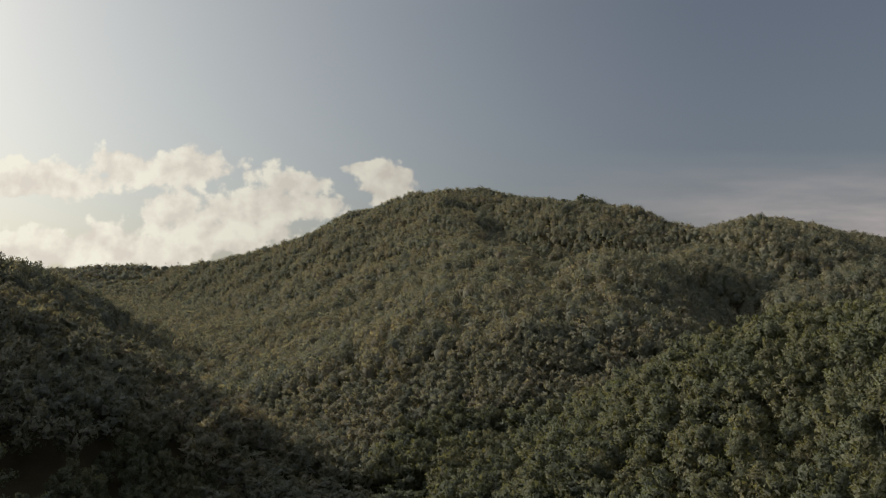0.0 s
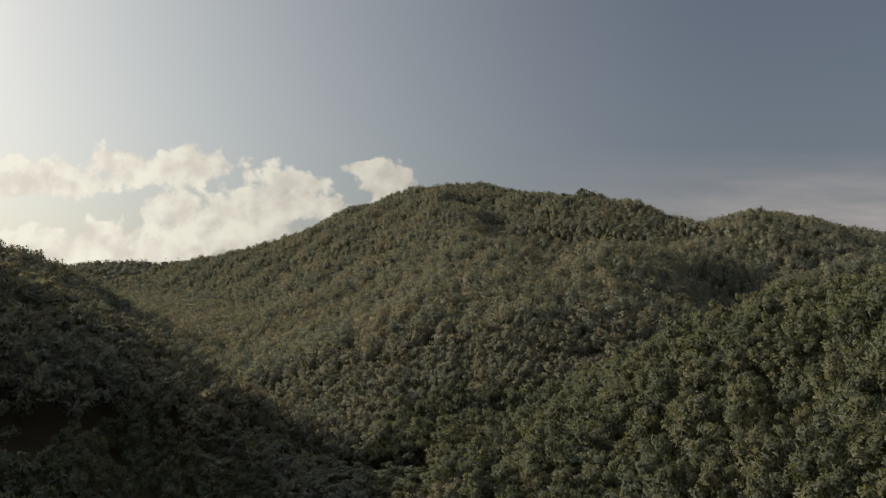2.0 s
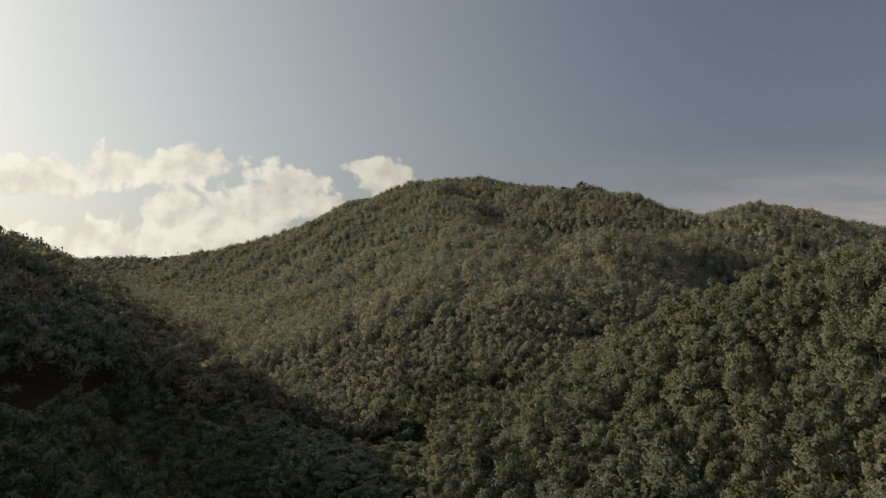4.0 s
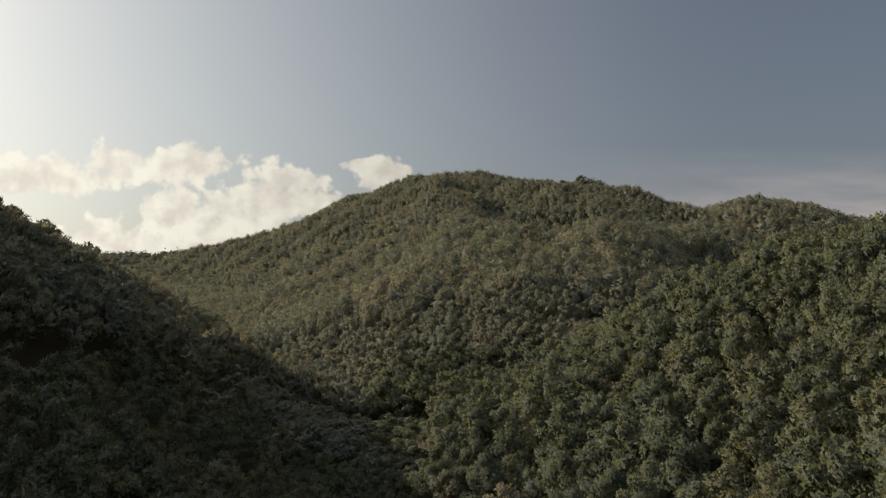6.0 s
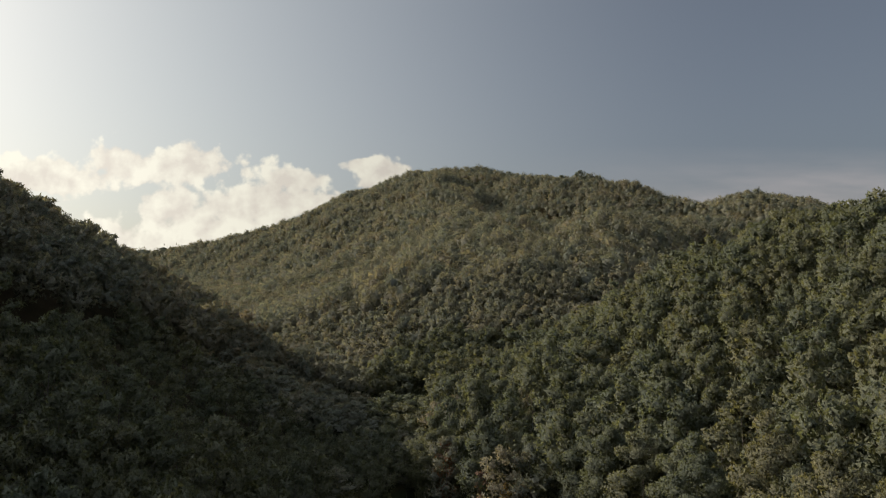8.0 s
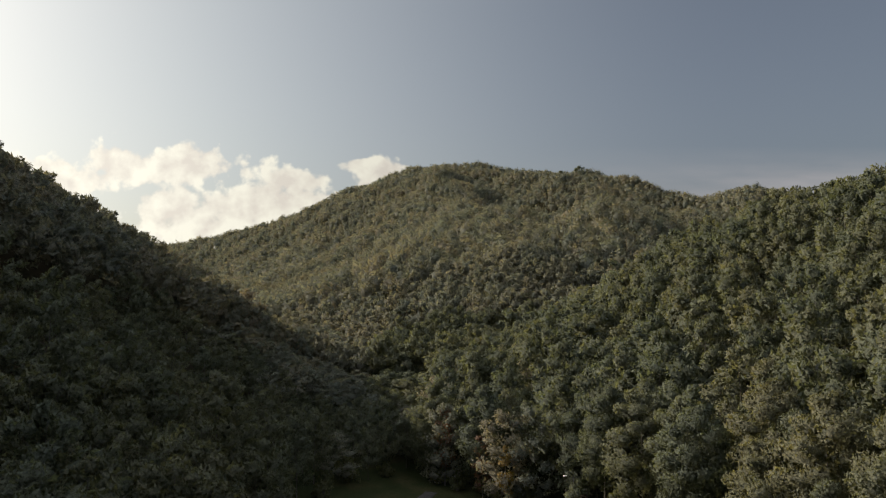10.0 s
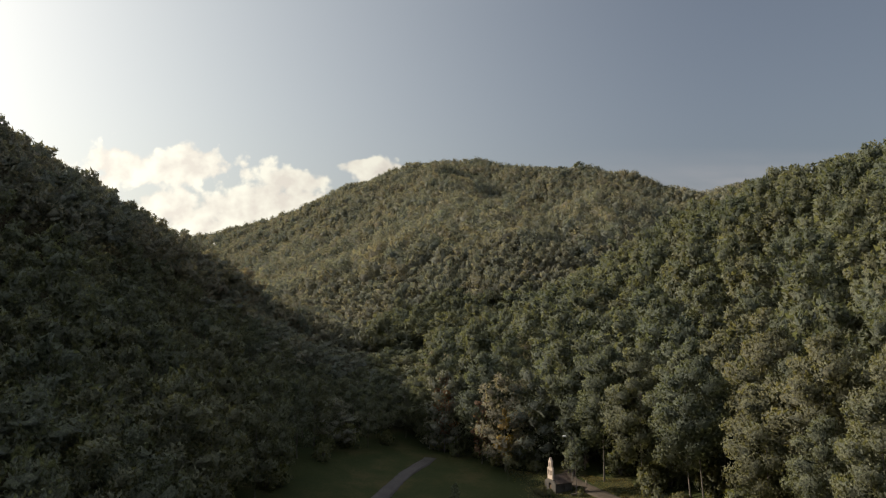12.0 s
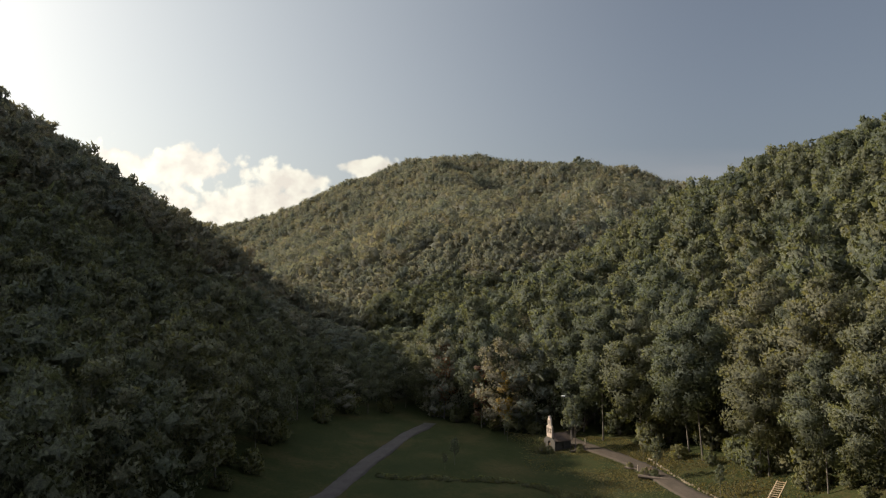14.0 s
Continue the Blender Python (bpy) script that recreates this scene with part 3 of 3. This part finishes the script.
def track(name, label, points, wide, mat, seed):
    """A worn strip with a raised crown, ruts and ragged, thick edges."""
    r = random.Random(seed)
    line = smooth_line(points, 0.8)
    bm = bmesh.new()
    rows = []
    across = (-0.5, -0.44, -0.27, -0.1, 0.1, 0.27, 0.44, 0.5)
    lift = (-0.25, 0.07, 0.03, 0.09, 0.09, 0.03, 0.07, -0.25)
    for i, p in enumerate(line):
        d = (line[min(i + 1, len(line) - 1)] - line[max(i - 1, 0)]).normalized()
        s = Vector((-d.y, d.x))
        row = []
        for a, h in zip(across, lift):
            w = wide * a * (1 + (r.uniform(-0.12, 0.12) if abs(a) > 0.4 else 0))
            x, y = p.x + s.x * w, p.y + s.y * w
            row.append(bm.verts.new((x, y, height(x, y) + h + 0.10)))
        rows.append(row)
    for u, v in zip(rows[:-1], rows[1:]):
        for j in range(len(across) - 1):
            f = bm.faces.new((u[j], v[j], v[j + 1], u[j + 1]))
            f.smooth = True
    bmesh.ops.recalc_face_normals(bm, faces=bm.faces)
    ob = part(name, bm, mat, None)
    return tagged(ob, label, "track", kind="structure")


track("gravel_track", "dark gravel track curving through the shaded meadow",
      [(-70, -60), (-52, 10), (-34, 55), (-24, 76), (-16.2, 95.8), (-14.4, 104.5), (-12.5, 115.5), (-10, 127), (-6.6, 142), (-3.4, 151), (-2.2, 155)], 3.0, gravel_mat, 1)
track("dirt_lane", "brown dirt lane running up beside the grassy bank",
      [(36, -80), (44, -10), (42, 50), (37.8, 78), (34.4, 94), (33.6, 103), (32.4, 111.5), (30.6, 118.6), (27.6, 127), (25.1, 137), (30, 146), (36, 156)], 3.1, lane_mat, 2)


# ---- stones along the lane ----
def rough_block(r, a, b, c):
    bm = bmesh.new()
    bmesh.ops.create_cube(bm, size=1.0)
    for v in bm.verts:
        v.co = Vector((v.co.x * a, v.co.y * b, v.co.z * c)) * r.uniform(0.78, 1.12)
    bmesh.ops.bevel(bm, geom=bm.edges[:], offset=min(a, b, c) * 0.16, segments=1, affect="EDGES")
    return bm


def stone_edging():
    r = random.Random(5)
    root = new("stone_edging")
    line = smooth_line([(34.6, 115.2), (35.0, 110.0), (35.3, 105.4), (35.7, 101.0), (36.1, 97.0), (36.6, 92.6), (38.5, 84)], 0.55)
    root.location = (line[0].x, line[0].y, height(line[0].x, line[0].y))
    for p in line:
        if r.random() < 0.12:
            continue
        x, y = p.x + r.uniform(-0.18, 0.18), p.y + r.uniform(-0.1, 0.1)
        s = r.uniform(0.7, 1.25)
        ob = part("stone", rough_block(r, 0.32 * s, 0.26 * s, 0.24 * s), stone_mat, root)
        ob.matrix_basis = Matrix.Translation(-root.location) @ pose(x, y, height(x, y) + 0.09 * s, r.uniform(-14, 14), r.uniform(-14, 14), r.uniform(0, 90))
    tagged(root, "row of pale rough limestone blocks edging the dirt lane", "stone edging")


stone_edging()


# ---- the chapel with its bell gable ----
def cut_wall(outline, holes, thick):
    """An upright wall in the xz plane with openings that go through it."""
    bm = bmesh.new()
    edges = []
    for loop in [outline, *holes]:
        vs = [bm.verts.new((x, 0, z)) for x, z in loop]
        edges += [bm.edges.new((vs[i], vs[(i + 1) % len(vs)])) for i in range(len(vs))]
    bmesh.ops.triangle_fill(bm, use_beauty=True, use_dissolve=False, edges=edges)
    grown = bmesh.ops.extrude_face_region(bm, geom=bm.faces[:])
    bmesh.ops.translate(bm, vec=(0, thick, 0), verts=[v for v in grown["geom"] if isinstance(v, bmesh.types.BMVert)])
    bmesh.ops.recalc_face_normals(bm, faces=bm.faces)
    return bm


def arch(x, z, wide, high, n=8):
    r = wide / 2
    return [(x - r, z), (x + r, z)] + [(x + r * math.cos(math.pi * k / n), z + high - r + r * math.sin(math.pi * k / n)) for k in range(n + 1)]


def box(x0, x1, y0, y1, z0, z1, bevel=0.03):
    bm = bmesh.new()
    bmesh.ops.create_cube(bm, size=1.0)
    for v in bm.verts:
        v.co = Vector(((x0 + x1) / 2 + v.co.x * (x1 - x0), (y0 + y1) / 2 + v.co.y * (y1 - y0), (z0 + z1) / 2 + v.co.z * (z1 - z0)))
    if bevel:
        bmesh.ops.bevel(bm, geom=bm.edges[:], offset=bevel, segments=1, affect="EDGES")
    return bm


def bell():
    bm = bmesh.new()
    prof = [(0.02, 0.40), (0.09, 0.39), (0.13, 0.30), (0.15, 0.15), (0.21, 0.02), (0.22, 0.0)]
    rings = [[bm.verts.new((r * math.cos(a), r * math.sin(a), z)) for a in (math.tau * k / 12 for k in range(12))] for r, z in prof]
    for u, v in zip(rings[:-1], rings[1:]):
        for k in range(12):
            bm.faces.new((u[k], u[(k + 1) % 12], v[(k + 1) % 12], v[k]))
    bm.faces.new(rings[0])
    return bm


def chapel():
    root = new("chapel")
    # bell gable over the west front: two openings below, one above, a pointed top
    outline = [(-0.95, 2.5), (0.95, 2.5), (0.95, 4.55), (0.55, 4.75), (0.55, 5.75), (0.0, 6.55), (-0.55, 5.75), (-0.55, 4.75), (-0.95, 4.55)]
    gable = part("bell_gable", cut_wall(outline, [arch(-0.42, 3.2, 0.48, 1.05), arch(0.42, 3.2, 0.48, 1.05), arch(0, 4.85, 0.42, 0.85)], 0.5),
                 limewash_mat, root, "limewashed bell gable with arched openings")
    part("coping", box(-1.05, 1.05, -0.06, 0.56, 2.44, 2.52), stone_mat, gable)
    for x, z in ((-0.42, 3.55), (0.42, 3.55), (0.0, 5.15)):
        ob = part("bell", bell(), iron_mat, gable)
        ob.location = (x, 0.25, z)
    front = [(-2.1, -0.8), (2.1, -0.8), (2.1, 1.9), (0.95, 2.44), (-0.95, 2.44), (-2.1, 1.9)]
    part("front_wall", cut_wall(front, [arch(0, -0.02, 1.0, 1.85)], 0.5), rubble_mat, root, "grey rubble stone wall")
    door = part("door", box(-0.5, 0.5, 0.2, 0.28, -0.02, 1.36, 0.01), door_mat, root, "dark oak plank door")
    part("handle", box(0.34, 0.38, 0.14, 0.2, 0.62, 0.78, 0.01), iron_mat, door)
    for s in (-1, 1):
        wall = [(0.5, -0.8), (4.5, -0.8), (4.5, 1.85), (0.5, 1.85)]
        ob = part("side_wall", cut_wall(wall, [arch(2.6, 0.5, 0.4, 0.95)], 0.45), rubble_mat, root)
        ob.matrix_basis = Matrix.Translation((s * 2.05 + (0.45 if s < 0 else 0), 0, 0)) @ Matrix.Rotation(math.pi / 2, 4, "Z")
    back = [(-2.05, -0.8), (2.05, -0.8), (2.05, 1.9), (0, 2.9), (-2.05, 1.9)]
    ob = part("back_wall", cut_wall(back, [], 0.45), rubble_mat, root)
    ob.location.y = 4.52
    for s in (-1, 1):
        bm = bmesh.new()
        # courses of tiles, each lapping the one below
        for k in range(9):
            t0, t1 = k / 9, (k + 1) / 9 + 0.03
            x0, x1 = s * (2.35 - 2.35 * t0), s * (2.35 - 2.35 * t1)
            z0, z1 = 1.86 + 1.22 * t0, 1.86 + 1.22 * t1
            vs = [bm.verts.new(c) for c in ((x0, 0.52, z0), (x0, 5.1, z0), (x1, 5.1, z1), (x1, 0.52, z1),
                                            (x0, 0.52, z0 + 0.09), (x0, 5.1, z0 + 0.09), (x1, 5.1, z1 + 0.05), (x1, 0.52, z1 + 0.05))]
            for q in ((0, 1, 2, 3), (4, 7, 6, 5), (0, 4, 5, 1), (1, 5, 6, 2), (2, 6, 7, 3), (3, 7, 4, 0)):
                bm.faces.new([vs[i] for i in q])
        bmesh.ops.recalc_face_normals(bm, faces=bm.faces)
        part("roof", bm, tile_mat, root, "old brown tiled roof")
    x, y = 20.2, 128.5
    root.matrix_basis = pose(x, y, height(x, y) - 0.15, 0, 0, -66) @ Matrix.Diagonal((0.86, 0.72, 0.96, 1))
    tagged(root, "small rubble stone chapel with a whitewashed bell gable", "chapel")


chapel()


# ---- trees, shrubs and dead wood round the meadow ----
def shrub(seed, tall, wide, lobes, leaves, size, mat):
    root = new("shrub")
    rng_s = np.random.default_rng(seed)
    stems = []
    for k in range(5):
        a = rng_s.uniform(0, 6.28)
        out = np.array([math.cos(a), math.sin(a), 0])
        stems.append(tube([out * 0.1 - [0, 0, 0.3], out * wide * 0.25 + [0, 0, tall * 0.35], out * wide * 0.5 + [0, 0, tall * 0.75]], [0.07, 0.05, 0.02], 5))
    v, t = join(stems)
    st = mesh_object("stem", v, t, bark_mat, smooth=True)
    v, t, nrm = crown(seed + 9, tall, wide, lobes, leaves, size, 0, 0.0, 0.5, True)
    top = mesh_object("foliage", v, t, mat, smooth=True, normals=nrm)
    st.parent = top.parent = root
    return tagged(root, "dense leafy shrub at the edge of the wood", "shrub", "shrubs under the beeches")


r = random.Random(11)
shrubs = [shrub(600 + i, 3.0, 1.6, 13, 64, 0.34, bush_mat) for i in range(4)]
places = []
for k in range(120):   # the lower skirt of the wood, along both banks
    y = r.uniform(84, 166)
    right = r.random() < 0.80
    x = float(meadow_right(y)) + r.uniform(2.0, 10.0) if right else float(meadow_left(y)) - r.uniform(-0.5, 5)
    if abs(x - 28) < 4.2 and y > 116:
        continue
    if math.hypot(x - 20.5, y - 130) < 5.5 or abs(x - np.interp(y, [142, 151, 158, 168], [-6.6, -3.7, -3.2, -6])) < 2.5 or math.hypot(x - 44.0, y - 89) < 2.6:
        continue
    places.append((x, y, r.choice((0.35, 0.5, 0.8, 1.2, 1.7))))
places += [(44.6, 97.5, 1.7), (45.8, 86.5, 1.2), (48.5, 82.5, 0.7), (50.0, 79.5, 1.0), (47.8, 78.0, 0.5), (51.5, 85.0, 0.8), (38.9, 113.0, 0.8), (41.5, 106.5, 0.7), (31.8, 107.4, 0.42), (32.6, 105.8, 0.45),
           (31.0, 106.4, 0.38), (30.6, 112.0, 0.36), (25.5, 126.9, 0.4), (25.1, 124.6, 0.42), (18.4, 126.2, 0.62), (19.8, 125.6, 0.5), (17.4, 127.6, 0.45)]
for i, (x, y, s) in enumerate(places):
    s = s if i > 3 else 1.0
    m = pose(x, y, height(x, y) - 0.1, 0, 0, r.uniform(0, 360)) @ Matrix.Diagonal((s, s, s, 1))
    if i < 4:
        shrubs[i].matrix_basis = m
    else:
        copy_thing(shrubs[i % 4], m)

# low hedge along the ditch in the meadow
hedge_line = smooth_line([(-9, 108.6), (-2, 108.2), (5, 107.6), (11, 106.4), (15, 102.5), (18.5, 97.5)], 0.75)
low_bush = shrub(640, 0.42, 0.9, 7, 40, 0.20, bush_mat)
tagged(low_bush, "low dark bush in a ditch-side hedge", "bush", "hedge bushes across the meadow")
for i, p in enumerate(hedge_line):
    x, y, s = p.x + r.uniform(-0.3, 0.3), p.y + r.uniform(-0.7, 0.7), r.uniform(0.5, 1.15) if i else 1.0
    m = pose(x, y, height(x, y) - 0.1, 0, 0, r.uniform(0, 360)) @ Matrix.Diagonal((s, s, s, 1))
    if i == 0:
        low_bush.matrix_basis = m
    else:
        copy_thing(low_bush, m)

# slender young trees
young = broadleaf(700, 9.0, 1.5, 0.35, 14, 70, 0.30, 0.13)
tagged(young, "slender young tree with a pale thin trunk", "young tree", "young trees on the meadow")
for i, (x, y, s) in enumerate([(24.1, 128.2, 1.0), (24.7, 126.4, 1.15), (2.5, 117.5, 0.55), (0.8, 114.6, 0.32), (13.2, 136.5, 0.6), (37.2, 92.6, 0.5), (32.9, 105.6, 0.72)]):
    m = pose(x, y, height(x, y), 0, 0, 70 * i) @ Matrix.Diagonal((s, s, s, 1))
    if i == 0:
        young.matrix_basis = m
    else:
        copy_thing(young, m)

# two slender trees already turned yellow and rust
golden_mat = leaf_material("golden_leaves", [(0.0, (0.16, 0.125, 0.035)), (0.5, (0.23, 0.165, 0.045)), (1.0, (0.27, 0.155, 0.05))])
rust_mat = leaf_material("rust_leaves", [(0.0, (0.13, 0.085, 0.045)), (0.5, (0.17, 0.10, 0.05)), (1.0, (0.20, 0.105, 0.055))])
for seed, x, y, tall, wide, mat, hue in ((710, 13.4, 143.6, 13.5, 1.7, golden_mat, "golden yellow"), (711, 9.0, 150.5, 15.0, 2.0, rust_mat, "rust brown"),
                                         (712, 1.0, 160.5, 20.0, 2.6, rust_mat, "rust brown")):
    ob = broadleaf(seed, tall, wide, 0.12, 16, 90, 0.42, 0.12, mat)
    ob.matrix_basis = pose(x, y, height(x, y))
    tagged(ob, "slender autumn tree with %s leaves" % hue, "tree", "autumn trees at the meadow head")

# two big crowns that stand over the far crest
for x, y, s in ((177, 995, 1.15), (203, 990, 1.25)):
    m = pose(x, y, height(x, y) + 1, 0, 0, x) @ Matrix.Diagonal((s * 1.5, s * 1.5, s, 1))
    tagged(copy_thing(plain[0], m), "broad dark tree standing over the far crest", "tree", "trees on the far crest")


def fallen_log(x, y, long, thick, turn, seed):
    rng_l = np.random.default_rng(seed)
    n = 7
    xs = np.linspace(-long / 2, long / 2, n)
    line = np.column_stack([xs, rng_l.normal(0, 0.05, n), thick * 0.8 + rng_l.normal(0, 0.03, n)])
    body = [tube(line, thick * np.linspace(1.1, 0.6, n), 8)]
    for k in range(6):
        at = line[rng_l.integers(1, n)]
        way = np.array([rng_l.normal(0, 0.5), rng_l.normal(0, 0.6), abs(rng_l.normal(0.5, 0.3))])
        body.append(tube([at, at + way * 0.6, at + way * 1.1 + [0, 0, 0.1]], [thick * 0.3, thick * 0.2, thick * 0.08], 5))
    v, t = join(body)
    ob = mesh_object("fallen_log", v, t, dead_mat, smooth=True)
    ob.matrix_basis = pose(x, y, height(x, y), 0, 0, turn)
    return tagged(ob, "grey fallen log with broken branches on the grass", "fallen log")


fallen_log(32.4, 104.6, 5.2, 0.26, -28, 1)
fallen_log(30.6, 111.4, 2.2, 0.16, -40, 2)
fallen_log(25.1, 125.6, 3.4, 0.16, 20, 3)


def bench():
    root = new("bench")
    for k in range(3):
        part("seat_board", box(-0.8, 0.8, -0.24 + k * 0.17, -0.10 + k * 0.17, 0.43, 0.48, 0.01), wood_mat, root)
    for k in range(2):
        part("back_board", box(-0.8, 0.8, 0.27, 0.31, 0.60 + k * 0.19, 0.74 + k * 0.19, 0.01), wood_mat, root)
    for x in (-0.6, 0.6):
        part("leg", box(x - 0.05, x + 0.05, -0.22, -0.12, -0.15, 0.43, 0.01), wood_mat, root)
        part("leg", box(x - 0.05, x + 0.05, 0.16, 0.26, -0.15, 0.93, 0.01), wood_mat, root)
    root.matrix_basis = pose(32.2, 108.4, height(32.2, 108.4) + 0.05, 0, 0, -150)
    tagged(root, "pale wooden bench beside the dirt lane", "bench")


bench()


def ladder_steps():
    """Steps of pale poles laid up the bank."""
    a, b = Vector((41.2, 86.6, 0)), Vector((44.9, 91.6, 0))
    a.z, b.z = height(a.x, a.y) + 0.22, height(b.x, b.y) + 0.22
    root = new("wooden_steps")
    root.location = a
    along = (b - a)
    side = Vector((-along.y, along.x, 0)).normalized() * 0.55
    for s in (-1, 1):
        v, t = tube([side * s - along * 0.04, side * s + along * 0.5, side * s + along * 1.04], [0.075, 0.075, 0.07], 8)
        ob = mesh_object("rail", v, t, wood_mat, smooth=True)
        ob.parent = root
    for k in range(9):
        c = along * ((k + 0.5) / 9)
        v, t = tube([c - side * 1.05, c + side * 1.05], [0.06, 0.06], 7)
        ob = mesh_object("rung", v, t, wood_mat, smooth=True)
        ob.parent = root
    tagged(root, "pale wooden ladder steps climbing the grassy bank", "steps")


ladder_steps()


def marker_post(x, y, tall):
    bm = box(-0.07, 0.07, -0.07, 0.07, -0.3, tall, 0.02)
    ob = part("marker_post", bm, limewash_mat, None)
    ob.location = (x, y, height(x, y))
    tagged(ob, "short white marker post beside the lane", "post", "marker posts by the lane")


marker_post(27.2, 130.2, 1.1)
marker_post(31.2, 110.0, 0.9)

# ---- grass ----
def grass():
    rng_g = np.random.default_rng(21)
    n = 46000
    y = rng_g.uniform(84, 150, n)
    lo, hi = meadow_left(y), meadow_right(y) + np.where(y < 105, 10, 3)
    x = hi - (hi - 14) * rng_g.uniform(0, 1, n) ** 0.9
    lane = np.interp(y, [84, 94, 103, 111.5, 118.6, 127, 137, 150], [36.5, 34.4, 33.6, 32.4, 30.6, 27.6, 25.1, 31])
    path = np.interp(y, [84, 95.8, 115.5, 142, 151], [-20.5, -16.2, -12.5, -6.6, -3.7])
    # dry tufts thicken rightward, their pale colour adding brightness to the sunlit strip
    keep = (np.abs(x - lane) > 1.8) & (np.abs(x - path) > 1.8) & (rng_g.uniform(0, 1, n) < np.clip((x - 13) / 15, 0, 1) ** 1.5)
    x, y = x[keep], y[keep]
    z = ground_at(x, y)
    lush = np.where(x > lane[keep], 1.5, 1.0) * rng_g.uniform(0.5, 1.3, len(x))
    V, T = [], []
    for k in range(3):
        a = rng_g.uniform(0, 6.28, len(x))
        d = np.stack([np.cos(a), np.sin(a), np.zeros(len(x))], 1)
        foot = np.stack([x, y, z - 0.04], 1) + d * 0.08
        tip = foot + np.stack([rng_g.normal(0, 0.12, len(x)), rng_g.normal(0, 0.12, len(x)), 0.15 * lush], 1)
        V.append(np.stack([foot - d * 0.07, foot + d * 0.07, tip], 1).reshape(-1, 3))
    V = np.concatenate(V)
    ob = mesh_object("grass", V, np.arange(len(V)).reshape(-1, 3), straw_mat, np.repeat(rng_g.uniform(0, 1, len(V) // 3), 3),
                     True, np.tile([0.0, 0.0, 1.0], (len(V), 1)))
    tagged(ob, "rough dry grass tufts on the bank, also brightening the meadow's sunlit strip", "grass", kind="stuff")


grass()


# ---- lamp by the chapel ----
def street_lamp(x, y, tall):
    root = new("street_lamp")
    v, t = tube([(0, 0, -0.4), (0, 0, tall * 0.5), (0, 0, tall)], [0.10, 0.08, 0.06], 10)
    pole = mesh_object("pole", v, t, steel_mat, smooth=True)
    v, t = tube([(0, 0, tall - 0.05), (-0.6, 0, tall + 0.25), (-1.35, 0, tall + 0.28)], [0.045, 0.04, 0.035], 8)
    arm = mesh_object("arm", v, t, steel_mat, smooth=True)
    pole.parent = arm.parent = root
    head = part("lamp_head", box(-2.0, -1.3, -0.16, 0.16, tall + 0.2, tall + 0.38, 0.05), enamel_mat, root, "white enamelled lamp head")
    part("glass", box(-1.9, -1.4, -0.11, 0.11, tall + 0.13, tall + 0.198, 0.02), steel_mat, head)
    root.matrix_basis = pose(x, y, height(x, y), 0, 0, 12)
    tagged(root, "tall dark street lamp with a white head among branches", "street lamp")


steel_mat = rough_material("dark_painted_steel", [(0.3, (0.05, 0.05, 0.05)), (0.7, (0.09, 0.09, 0.09))], 2.0, 0.05, rough=0.55)
enamel_mat = rough_material("white_enamel", [(0.3, (0.70, 0.70, 0.68)), (0.7, (0.80, 0.80, 0.78))], 2.0, 0.02, rough=0.4)
street_lamp(25.4, 133.6, 8.3)
